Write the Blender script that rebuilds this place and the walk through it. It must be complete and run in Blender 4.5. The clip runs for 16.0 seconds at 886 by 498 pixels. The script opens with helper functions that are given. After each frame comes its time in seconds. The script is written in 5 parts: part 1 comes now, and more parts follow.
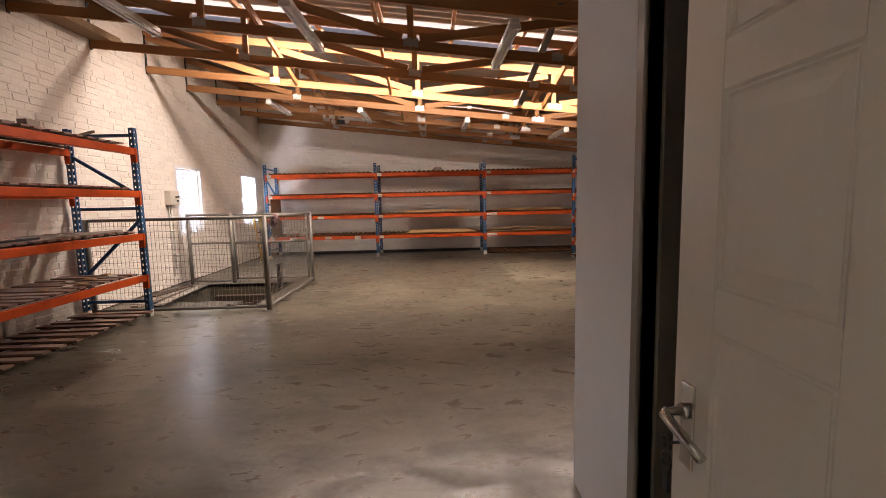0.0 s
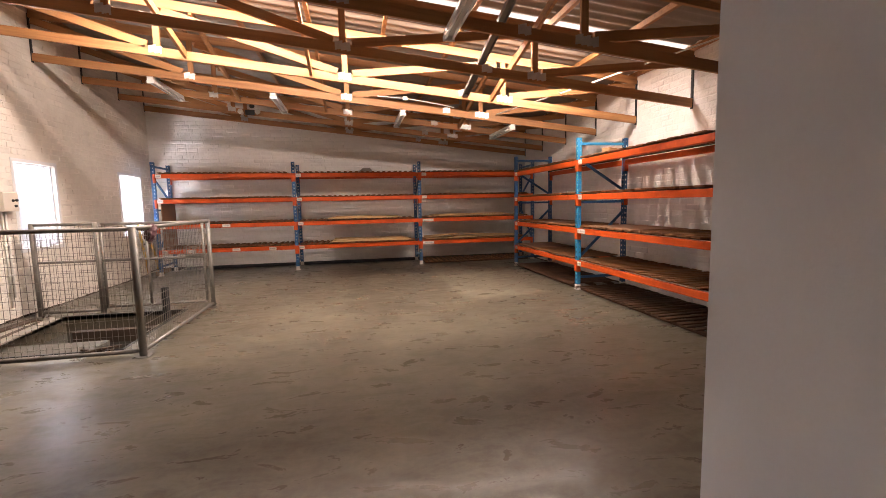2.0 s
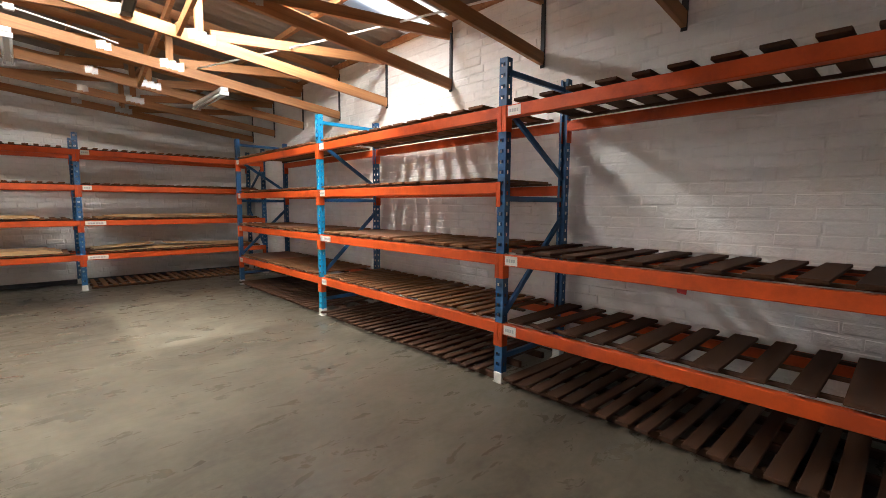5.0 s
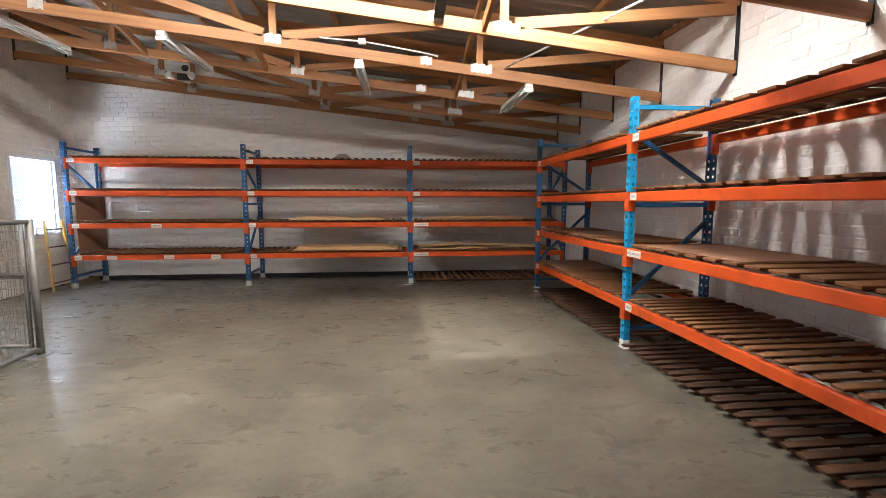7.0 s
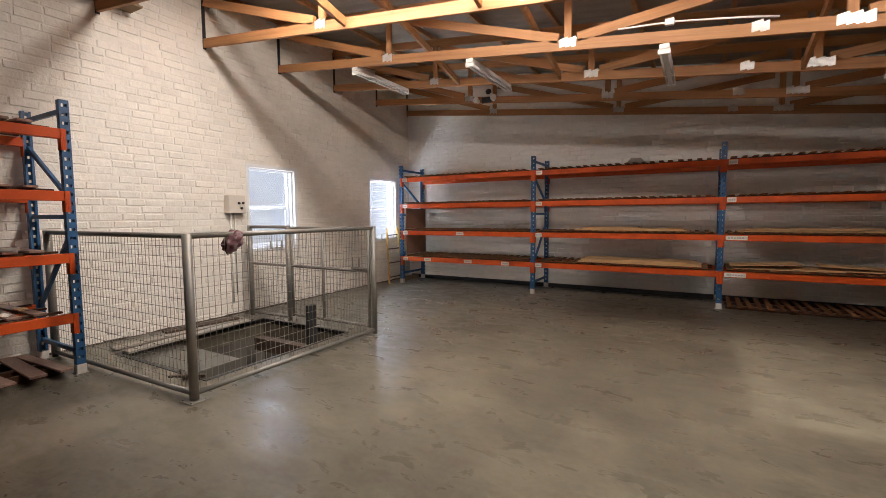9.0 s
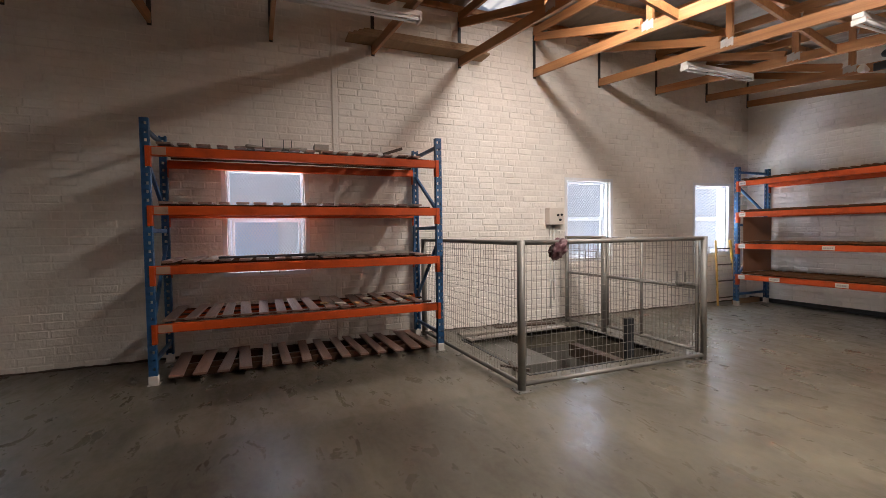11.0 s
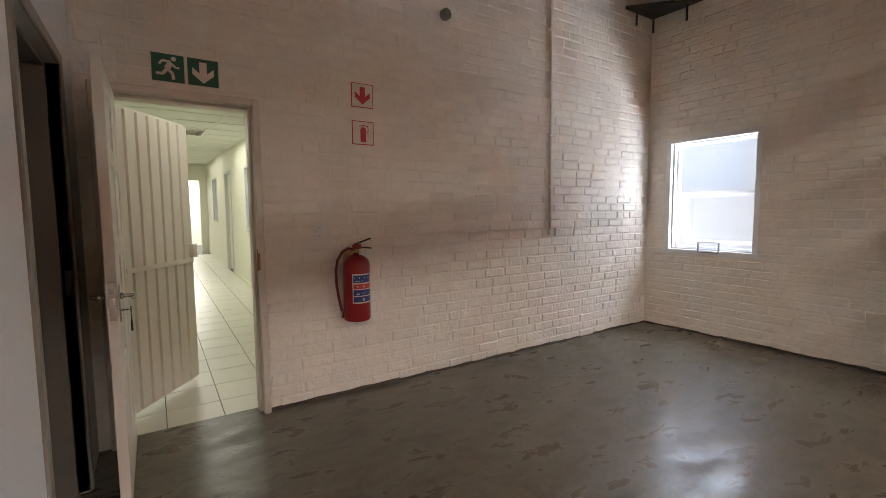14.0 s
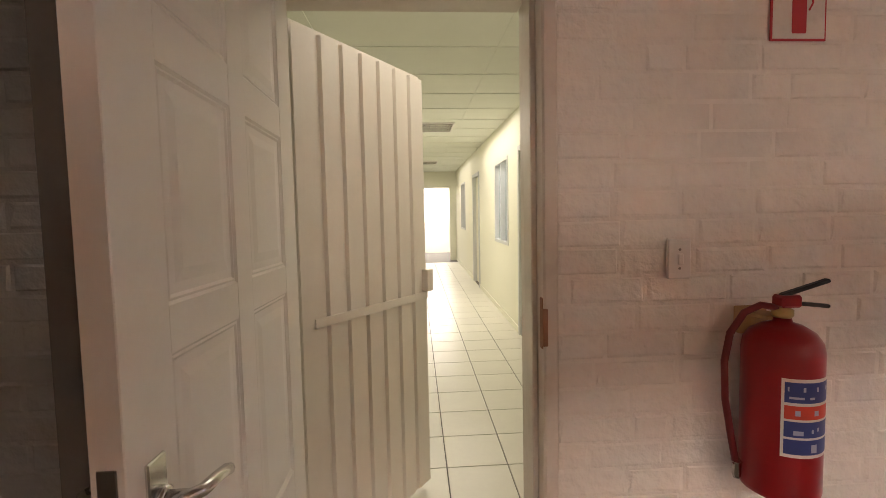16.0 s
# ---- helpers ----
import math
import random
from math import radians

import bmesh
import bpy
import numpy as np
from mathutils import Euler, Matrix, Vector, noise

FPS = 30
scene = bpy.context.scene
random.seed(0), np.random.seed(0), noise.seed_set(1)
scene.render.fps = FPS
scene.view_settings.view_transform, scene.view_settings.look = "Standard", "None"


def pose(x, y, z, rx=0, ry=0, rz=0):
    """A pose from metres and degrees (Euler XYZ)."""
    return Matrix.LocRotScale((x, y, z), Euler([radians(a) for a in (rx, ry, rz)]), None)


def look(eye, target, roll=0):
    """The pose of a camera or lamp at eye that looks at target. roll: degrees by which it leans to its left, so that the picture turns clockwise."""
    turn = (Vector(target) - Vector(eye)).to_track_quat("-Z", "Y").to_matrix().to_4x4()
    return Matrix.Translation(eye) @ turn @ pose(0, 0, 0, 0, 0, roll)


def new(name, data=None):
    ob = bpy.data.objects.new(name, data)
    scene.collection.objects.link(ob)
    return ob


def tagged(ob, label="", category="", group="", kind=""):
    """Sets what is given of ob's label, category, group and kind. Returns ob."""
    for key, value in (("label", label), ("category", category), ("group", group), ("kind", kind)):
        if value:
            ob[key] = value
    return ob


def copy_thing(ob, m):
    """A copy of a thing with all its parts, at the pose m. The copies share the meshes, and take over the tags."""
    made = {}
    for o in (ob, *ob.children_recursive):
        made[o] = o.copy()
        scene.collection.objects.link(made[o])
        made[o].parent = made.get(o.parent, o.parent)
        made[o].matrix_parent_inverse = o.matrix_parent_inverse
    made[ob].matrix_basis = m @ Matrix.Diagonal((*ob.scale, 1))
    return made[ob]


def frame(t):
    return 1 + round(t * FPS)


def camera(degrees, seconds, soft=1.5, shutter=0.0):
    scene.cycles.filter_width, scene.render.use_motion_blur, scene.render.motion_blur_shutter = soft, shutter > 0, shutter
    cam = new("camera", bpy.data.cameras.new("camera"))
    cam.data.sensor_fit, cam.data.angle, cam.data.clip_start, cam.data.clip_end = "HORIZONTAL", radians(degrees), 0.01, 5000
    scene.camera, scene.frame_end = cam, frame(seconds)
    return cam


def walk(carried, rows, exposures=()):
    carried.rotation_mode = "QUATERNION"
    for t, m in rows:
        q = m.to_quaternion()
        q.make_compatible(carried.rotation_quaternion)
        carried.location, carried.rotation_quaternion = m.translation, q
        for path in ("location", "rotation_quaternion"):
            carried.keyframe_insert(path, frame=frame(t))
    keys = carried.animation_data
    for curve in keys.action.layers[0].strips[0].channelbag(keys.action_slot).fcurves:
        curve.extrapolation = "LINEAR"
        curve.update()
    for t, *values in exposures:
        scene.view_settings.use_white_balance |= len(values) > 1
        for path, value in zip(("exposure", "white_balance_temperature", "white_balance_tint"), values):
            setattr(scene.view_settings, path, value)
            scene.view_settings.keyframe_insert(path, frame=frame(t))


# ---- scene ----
cam = camera(89.9, 16.0, soft=0.65)
PATH = [
    (0, (0.700, 0.885, 1.415), (0.742, 2.873, 1.197), -1.3),
    (0.5, (0.683, 1.100, 1.435), (0.710, 3.089, 1.227), -1.0),
    (1, (0.709, 1.376, 1.448), (0.772, 3.364, 1.240), -0.7),
    (1.5, (0.646, 1.703, 1.433), (0.839, 3.683, 1.226), -0.7),
    (2, (0.567, 2.069, 1.435), (0.947, 4.022, 1.228), -1.2),
    (2.5, (0.625, 2.378, 1.407), (1.237, 4.271, 1.202), -1.1),
    (3, (0.740, 2.646, 1.365), (1.615, 4.432, 1.153), -0.6),
    (3.5, (0.873, 2.949, 1.330), (2.023, 4.570, 1.109), -0.3),
    (3.7, (0.921, 3.046, 1.327), (2.169, 4.593, 1.103), -0.2),
    (4.2, (1.108, 3.319, 1.337), (2.507, 4.732, 1.123), -0.0),
    (4.75, (1.350, 3.585, 1.347), (2.750, 5.002, 1.143), 0.2),
    (5.3, (1.575, 3.815, 1.357), (2.835, 5.360, 1.164), 0.5),
    (5.8, (1.720, 4.008, 1.366), (2.725, 5.728, 1.183), 0.7),
    (6, (1.783, 4.098, 1.382), (2.659, 5.886, 1.195), 0.6),
    (6.5, (1.835, 4.270, 1.384), (2.381, 6.184, 1.192), 0.6),
    (7, (1.843, 4.545, 1.421), (2.040, 6.524, 1.214), 0.0),
    (7.5, (1.799, 4.713, 1.433), (1.674, 6.698, 1.222), -0.3),
    (8, (1.784, 4.817, 1.416), (1.365, 6.763, 1.213), -0.5),
    (8.6, (1.763, 4.889, 1.400), (0.997, 6.728, 1.227), -0.5),
    (9.2, (1.738, 4.884, 1.383), (0.638, 6.548, 1.242), -0.4),
    (9.8, (1.711, 4.843, 1.367), (0.307, 6.263, 1.256), -0.4),
    (10.3, (1.687, 4.813, 1.353), (0.065, 5.981, 1.268), -0.4),
    (10.5, (1.687, 4.814, 1.357), (-0.012, 5.866, 1.274), -0.7),
    (11, (1.654, 4.786, 1.347), (-0.196, 5.542, 1.272), -0.8),
    (11.5, (1.618, 4.744, 1.358), (-0.333, 5.180, 1.285), -0.9),
    (12, (1.513, 4.706, 1.363), (-0.485, 4.768, 1.296), -0.6),
    (12.5, (1.423, 4.652, 1.384), (-0.537, 4.265, 1.311), -0.7),
    (13, (1.312, 4.563, 1.408), (-0.473, 3.668, 1.294), -0.6),
    (13.5, (1.153, 4.397, 1.396), (-0.327, 3.060, 1.250), -0.3),
    (14, (1.047, 4.152, 1.360), (-0.043, 2.483, 1.195), -0.5),
    (14.5, (0.972, 3.746, 1.338), (0.264, 1.882, 1.184), -0.8),
    (15, (0.884, 3.269, 1.351), (0.512, 1.309, 1.208), -1.3),
    (15.5, (0.871, 2.774, 1.348), (0.644, 0.791, 1.212), -1.6),
    (16, (0.835, 2.293, 1.356), (0.717, 0.300, 1.234), -1.2),
]
EXPOSURES = [(0, 0.29, 7150, 24), (1.5, 0.50, 7150, 25), (2.5, 0.48, 7150, 25), (3.5, 0.80, 6400, 11), (6, 0.79, 5850, 8), (7, 0.55, 5880, 9), (8, 0.19, 6200, 11), (10.3, -0.10, 6500, 17),
             (12, -0.01, 6000, 15), (12.5, 0.30, 6050, 14), (13, 0.82, 6050, 12), (13.5, 0.80, 6250, 13), (14.5, 0.85, 7000, 20), (15, 1.17, 7150, 24), (16, 1.22, 7250, 25)]
walk(cam, [(t, look(eye, target, roll)) for t, eye, target, roll in PATH], exposures=EXPOSURES)

# ---- light ----
world = bpy.data.worlds.new("world")
scene.world = world
world.use_nodes = True
wn = world.node_tree
sky = wn.nodes.new("ShaderNodeTexSky")
sky.sky_type, sky.sun_disc = "NISHITA", False
sky.sun_elevation, sky.sun_rotation = radians(58), radians(200)
wn.links.new(sky.outputs[0], wn.nodes["Background"].inputs[0])
wn.nodes["Background"].inputs[1].default_value = 0.10


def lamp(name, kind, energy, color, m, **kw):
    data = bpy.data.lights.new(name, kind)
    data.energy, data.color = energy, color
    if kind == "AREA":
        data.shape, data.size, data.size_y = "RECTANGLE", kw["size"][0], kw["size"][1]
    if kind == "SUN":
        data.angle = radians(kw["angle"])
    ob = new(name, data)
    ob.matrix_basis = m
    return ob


SX0, SX1, SY0, SY1 = -3.935, 4.99, 1.015, 13.28       # the store's inner faces
SKY_Y0, SKY_Y1 = 7.42, 8.12                            # translucent roof strip
SLOPE = -0.98 / 8.935


def chord_z(x):
    """Underside of the trusses' bottom chords."""
    return 3.60 + SLOPE * (x - SX0)


def roof_z(x):
    """Underside of the roof sheets."""
    return chord_z(x) + 0.79


TILT = math.degrees(math.atan(-SLOPE))
my = (SKY_Y0 + SKY_Y1) / 2
lamp("sun", "SUN", 3.0, (1.0, 0.93, 0.84), look((0, 0, 0), (0.36, -1.1, -1.0)), angle=0.5)
for side, power in ((1, 250), (-1, 170)):                # the two flanks of the ribbed translucent sheet
    lamp("skylight", "AREA", power, (1.0, 0.93, 0.83), pose(0.75, my + 0.12 * side, roof_z(0.75) - 0.065, 24 * side, TILT, 0), size=(6.2, 0.22))
WINDOWS = [(1.29, 2.15), (4.43, 5.28), (9.14, 9.98), (11.89, 12.76)]  # along y, in the west wall
WZ0, WZ1 = 0.92, 2.11
DAYLIGHT = [(150, 460), (240, 560), (200, 320), (520, 900)]    # from the sky and from the yard, window by window
for (a, b), (from_sky, from_yard) in zip(WINDOWS, DAYLIGHT):
    lamp("window_daylight", "AREA", from_sky, (0.72, 0.86, 1.0), look((SX0 - 1.15, (a + b) / 2, 2.75), (SX0 + 1.6, (a + b) / 2, 0.95)), size=(3.0, 1.1))
    lamp("yard_bounce", "AREA", from_yard, (0.84, 0.92, 1.0), look((SX0 - 1.15, (a + b) / 2, 0.10), (SX0 + 1.8, (a + b) / 2, 2.5)), size=(3.0, 1.1))
lamp("corridor_light", "AREA", 20, (0.97, 1.0, 0.88), pose(0.74, -3.70, 2.56), size=(1.8, 2.4))
# added fill with no fitting, brightens the open gate and door leaf
lamp("gate_fill", "AREA", 4, (0.97, 1.0, 0.88), pose(0.40, 0.30, 2.46), size=(1.2, 0.7))
# added fill that evens out the brightness of the corridor's far half
lamp("corridor_fill_far", "AREA", 12, (0.97, 1.0, 0.88), pose(0.74, -7.90, 2.66), size=(1.8, 2.4))
lamp("far_room_daylight", "AREA", 70, (0.93, 0.97, 1.0), pose(0.4, -11.9, 2.6), size=(1.6, 1.2))
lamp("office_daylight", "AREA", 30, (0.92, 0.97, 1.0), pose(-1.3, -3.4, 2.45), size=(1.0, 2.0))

# ---- materials ----
def material(name, color, rough=0.6, metal=0.0, vary=0.12, scale=6.0, fine=60.0, bump=0.15, stretch=(1, 1, 1), dirt=None, dirt_amount=0.35, dirt_scale=1.5, per_piece=0.0, rough_vary=0.1, spec=0.5, coords="Object", relief=0.004):
    """Painted, sawn or cast surface: two scales of colour change, fine relief, optional dirt, change from piece to piece."""
    m = bpy.data.materials.new(name)
    m.use_nodes = True
    nt = m.node_tree
    n, l = nt.nodes, nt.links
    bsdf = n["Principled BSDF"]
    tc = n.new("ShaderNodeTexCoord")
    mp = n.new("ShaderNodeMapping")
    mp.inputs["Scale"].default_value = stretch
    l.new(tc.outputs[coords], mp.inputs["Vector"])
    oi = n.new("ShaderNodeObjectInfo")
    add = n.new("ShaderNodeVectorMath")
    add.operation = "ADD"
    sc = n.new("ShaderNodeVectorMath")
    sc.operation = "SCALE"
    comb = n.new("ShaderNodeCombineXYZ")
    for k in range(3):
        l.new(oi.outputs["Random"], comb.inputs[k])
    l.new(comb.outputs[0], sc.inputs[0])
    sc.inputs["Scale"].default_value = 17.0
    l.new(mp.outputs[0], add.inputs[0])
    l.new(sc.outputs[0], add.inputs[1])

    def tex(s, detail=4.0, r=0.6):
        t = n.new("ShaderNodeTexNoise")
        t.inputs["Scale"].default_value, t.inputs["Detail"].default_value, t.inputs["Roughness"].default_value = s, detail, r
        l.new(add.outputs[0], t.inputs["Vector"])
        return t.outputs["Fac"]

    big, small = tex(scale), tex(fine, 3.0)
    hsv = n.new("ShaderNodeHueSaturation")
    hsv.inputs["Color"].default_value = (*color, 1)

    def math_node(op, a, b):
        q = n.new("ShaderNodeMath")
        q.operation = op
        for k, v in enumerate((a, b)):
            if isinstance(v, (int, float)):
                q.inputs[k].default_value = v
            else:
                l.new(v, q.inputs[k])
        return q.outputs[0]

    v = math_node("MULTIPLY_ADD", math_node("SUBTRACT", big, 0.5), 2.4 * vary)
    v.node.inputs[2].default_value = 1.0
    v2 = math_node("MULTIPLY_ADD", math_node("SUBTRACT", small, 0.5), 1.2 * vary)
    l.new(v, v2.node.inputs[2])
    value = v2
    if per_piece:
        geo = n.new("ShaderNodeNewGeometry")
        r = math_node("ADD", oi.outputs["Random"], geo.outputs["Random Per Island"])
        r = math_node("SUBTRACT", math_node("FRACT", r, 0), 0.5)
        value = math_node("ADD", value, math_node("MULTIPLY", r, per_piece * 2))
    l.new(value, hsv.inputs["Value"])
    col = hsv.outputs[0]
    if dirt:
        mask = tex(dirt_scale, 6.0, 0.65)
        ramp = n.new("ShaderNodeMapRange")
        ramp.inputs["From Min"].default_value, ramp.inputs["From Max"].default_value = 0.48, 0.68
        ramp.inputs["To Max"].default_value = dirt_amount
        l.new(mask, ramp.inputs[0])
        mix = n.new("ShaderNodeMix")
        mix.data_type = "RGBA"
        l.new(ramp.outputs[0], mix.inputs["Factor"])
        l.new(col, mix.inputs["A"])
        mix.inputs["B"].default_value = (*dirt, 1)
        col = mix.outputs["Result"]
    l.new(col, bsdf.inputs["Base Color"])
    rg = math_node("MULTIPLY_ADD", math_node("SUBTRACT", big, 0.5), 2 * rough_vary)
    rg.node.inputs[2].default_value = rough
    l.new(rg, bsdf.inputs["Roughness"])
    bsdf.inputs["Metallic"].default_value = metal
    bsdf.inputs["Specular IOR Level"].default_value = spec
    if bump:
        bp = n.new("ShaderNodeBump")
        bp.inputs["Strength"].default_value, bp.inputs["Distance"].default_value = bump, relief
        l.new(math_node("ADD", small, math_node("MULTIPLY", big, 1.5)), bp.inputs["Height"])
        l.new(bp.outputs[0], bsdf.inputs["Normal"])
    return m


M_BRICK = material("painted_brick", (0.79, 0.745, 0.675), 0.6, vary=0.10, scale=2.2, fine=22, bump=0.85, dirt=(0.46, 0.40, 0.33), dirt_amount=0.26, dirt_scale=1.3, per_piece=0.025, spec=0.35, relief=0.012)
M_WHITEBRICK = material("white_painted_brick", (0.83, 0.81, 0.77), 0.6, vary=0.08, scale=2.0, fine=22, bump=0.85, dirt=(0.55, 0.50, 0.44), dirt_amount=0.18, dirt_scale=1.2, per_piece=0.025, spec=0.35, relief=0.012)
M_PLASTER = material("painted_plaster", (0.77, 0.78, 0.79), 0.6, vary=0.04, scale=2.0, fine=80, bump=0.15, dirt=(0.5, 0.46, 0.42), dirt_amount=0.12, spec=0.3)

def floor_material():
    """Power-floated concrete: cloudy tone, darker drag marks and stains, patches worn glossy."""
    m = bpy.data.materials.new("worn_concrete")
    m.use_nodes = True
    nt = m.node_tree
    n, l = nt.nodes, nt.links
    bsdf = n["Principled BSDF"]
    tc = n.new("ShaderNodeTexCoord")

    def noise_at(scale, detail, rough, stretch=(1, 1, 1), turn=0.0, distort=0.0):
        mp = n.new("ShaderNodeMapping")
        mp.inputs["Scale"].default_value = stretch
        mp.inputs["Rotation"].default_value = (0, 0, radians(turn))
        l.new(tc.outputs["Object"], mp.inputs[0])
        t = n.new("ShaderNodeTexNoise")
        t.inputs["Scale"].default_value, t.inputs["Detail"].default_value = scale, detail
        t.inputs["Roughness"].default_value, t.inputs["Distortion"].default_value = rough, distort
        l.new(mp.outputs[0], t.inputs["Vector"])
        return t.outputs["Fac"]

    def span(v, a, b, lo=0.0, hi=1.0):
        q = n.new("ShaderNodeMapRange")
        for k, x in zip(("From Min", "From Max", "To Min", "To Max"), (a, b, lo, hi)):
            q.inputs[k].default_value = x
        l.new(v, q.inputs[0])
        return q.outputs[0]

    def mix(f, a, b):
        q = n.new("ShaderNodeMix")
        q.data_type = "RGBA"
        l.new(f, q.inputs["Factor"])
        for k, c in (("A", a), ("B", b)):
            if isinstance(c, tuple):
                q.inputs[k].default_value = (*c, 1)
            else:
                l.new(c, q.inputs[k])
        return q.outputs["Result"]

    cloud = noise_at(0.7, 9.0, 0.62, distort=0.6)
    mid = noise_at(2.4, 7.0, 0.62, (1, 1.25, 1), 25, 0.5)
    grain = noise_at(24, 5.0, 0.6)
    drag = noise_at(1.7, 7.0, 0.64, (0.9, 1.4, 1), -35, 0.3)
    spots = noise_at(2.8, 9.0, 0.68, (0.8, 1.3, 1), 15, 0.3)
    col = mix(span(cloud, 0.30, 0.70), (0.178, 0.156, 0.108), (0.060, 0.051, 0.036))
    col = mix(span(mid, 0.38, 0.68, 0.0, 0.75), col, (0.082, 0.070, 0.052))
    col = mix(span(drag, 0.47, 0.72, 0.0, 0.6), col, (0.062, 0.052, 0.040))
    col = mix(span(spots, 0.52, 0.74, 0.0, 0.6), col, (0.060, 0.052, 0.042))
    col = mix(span(grain, 0.38, 0.68, 0.0, 0.22), col, (0.24, 0.215, 0.165))
    # two paler rectangular areas, broken up by noise
    xyz = n.new("ShaderNodeSeparateXYZ")
    l.new(tc.outputs["Object"], xyz.inputs[0])

    def area(x0, x1, y0, y1, soft_x, soft_y):
        def times(a, b):
            q = n.new("ShaderNodeMath")
            q.operation = "MULTIPLY"
            l.new(a, q.inputs[0])
            l.new(b, q.inputs[1])
            return q.outputs[0]
        gx = times(span(xyz.outputs["X"], x0 - 0.04, x0 + 0.04), span(xyz.outputs["X"], x1 - soft_x, x1, 1.0, 0.0))
        gy = times(span(xyz.outputs["Y"], y0 - 0.05, y0 + 0.05), span(xyz.outputs["Y"], y1 - soft_y, y1, 1.0, 0.0))
        return times(times(gx, gy), span(smear, 0.36, 0.62, 0.90, 0.22))

    smear = noise_at(3.2, 8.0, 0.68, (1, 1.6, 1), 30, 0.9)
    col = mix(area(2.13, 3.95, 8.45, 12.3, 1.1, 0.6), col, (0.25, 0.225, 0.165))
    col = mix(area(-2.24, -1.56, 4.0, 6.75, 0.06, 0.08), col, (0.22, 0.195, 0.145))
    scuff = noise_at(4.2, 11.0, 0.72, (0.85, 1.4, 1), 40, 0.3)
    col = mix(span(scuff, 0.52, 0.72, 0.0, 0.52), col, (0.040, 0.034, 0.028))
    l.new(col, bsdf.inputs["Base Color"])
    wear = noise_at(3.6, 8.0, 0.68, (0.8, 1.7, 1), 10, 0.5)
    l.new(span(wear, 0.40, 0.62, 0.27, 0.37), bsdf.inputs["Roughness"])
    l.new(span(wear, 0.43, 0.61, 0.58, 0.18), bsdf.inputs["Specular IOR Level"])
    bp = n.new("ShaderNodeBump")
    bp.inputs["Strength"].default_value, bp.inputs["Distance"].default_value = 0.12, 0.006
    l.new(wear, bp.inputs["Height"])
    bp2 = n.new("ShaderNodeBump")
    bp2.inputs["Strength"].default_value, bp2.inputs["Distance"].default_value = 0.10, 0.002
    l.new(grain, bp2.inputs["Height"])
    l.new(bp.outputs[0], bp2.inputs["Normal"])
    l.new(bp2.outputs[0], bsdf.inputs["Normal"])
    return m


M_CONCRETE = floor_material()
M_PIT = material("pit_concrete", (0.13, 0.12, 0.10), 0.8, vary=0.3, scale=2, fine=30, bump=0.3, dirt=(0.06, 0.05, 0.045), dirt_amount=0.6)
M_PINE = material("truss_pine", (0.40, 0.188, 0.070), 0.6, vary=0.22, scale=2.5, fine=24, bump=0.2, stretch=(0.35, 9, 9), dirt=(0.20, 0.080, 0.030), dirt_amount=0.65, dirt_scale=1.6, per_piece=0.10)
M_SLAT = material("pallet_wood", (0.19, 0.082, 0.031), 0.85, vary=0.3, scale=5, fine=50, bump=0.4, stretch=(6, 0.6, 6), dirt=(0.10, 0.065, 0.045), dirt_amount=0.6, dirt_scale=2, per_piece=0.22, spec=0.25)
# lighter than M_SLAT: wear, plus the window's glare painted into the colour
M_SLAT_WORN_GLARE = material("worn_glare_pallet_wood", (0.27, 0.165, 0.125), 0.42, vary=0.3, scale=5, fine=50, bump=0.4, stretch=(6, 0.6, 6), dirt=(0.09, 0.055, 0.042), dirt_amount=0.5, dirt_scale=2, per_piece=0.2, spec=0.6)
# darker copy of M_SLAT; the shade beneath the rack is in its colour
M_SLAT_DARK_SHADE = material("dark_shaded_pallet_wood", (0.070, 0.031, 0.015), 0.85, vary=0.3, scale=5, fine=50, bump=0.4, stretch=(6, 0.6, 6), dirt=(0.06, 0.036, 0.026), dirt_amount=0.6, dirt_scale=2, per_piece=0.25, spec=0.25)
M_BOARD = material("chipboard", (0.52, 0.32, 0.15), 0.7, vary=0.15, scale=6, fine=120, bump=0.2, dirt=(0.25, 0.16, 0.09), dirt_amount=0.4)
M_HARDBOARD = material("brown_hardboard", (0.27, 0.135, 0.075), 0.6, vary=0.15, scale=4, fine=90, bump=0.15, dirt=(0.15, 0.08, 0.05), dirt_amount=0.4)
M_ORANGE = material("orange_rack_paint", (0.58, 0.080, 0.010), 0.5, vary=0.14, scale=3, fine=50, bump=0.08, dirt=(0.26, 0.035, 0.010), dirt_amount=0.6, dirt_scale=3.5, spec=0.3)
M_BLUE = material("blue_rack_paint", (0.022, 0.10, 0.24), 0.4, vary=0.2, scale=4, fine=60, bump=0.1, dirt=(0.012, 0.03, 0.06), dirt_amount=0.6, dirt_scale=5)
M_LIGHTBLUE = material("light_blue_rack_paint", (0.02, 0.30, 0.58), 0.4, vary=0.12, scale=4, fine=60, bump=0.1, dirt=(0.02, 0.10, 0.2), dirt_amount=0.4, dirt_scale=5)
M_DARK = material("dark_steel", (0.03, 0.032, 0.035), 0.5, metal=0.3, vary=0.3, bump=0.1)
M_GALV = material("galvanised_steel", (0.21, 0.20, 0.18), 0.5, metal=0.4, vary=0.2, scale=8, fine=70, bump=0.1, dirt=(0.24, 0.19, 0.14), dirt_amount=0.5, dirt_scale=4)
M_PLATE = material("bright_nail_plate", (0.56, 0.55, 0.53), 0.38, metal=0.6, vary=0.25, scale=12, fine=80, bump=0.1)
M_CHROME = material("chrome", (0.62, 0.60, 0.57), 0.22, metal=1.0, vary=0.08, bump=0.03)
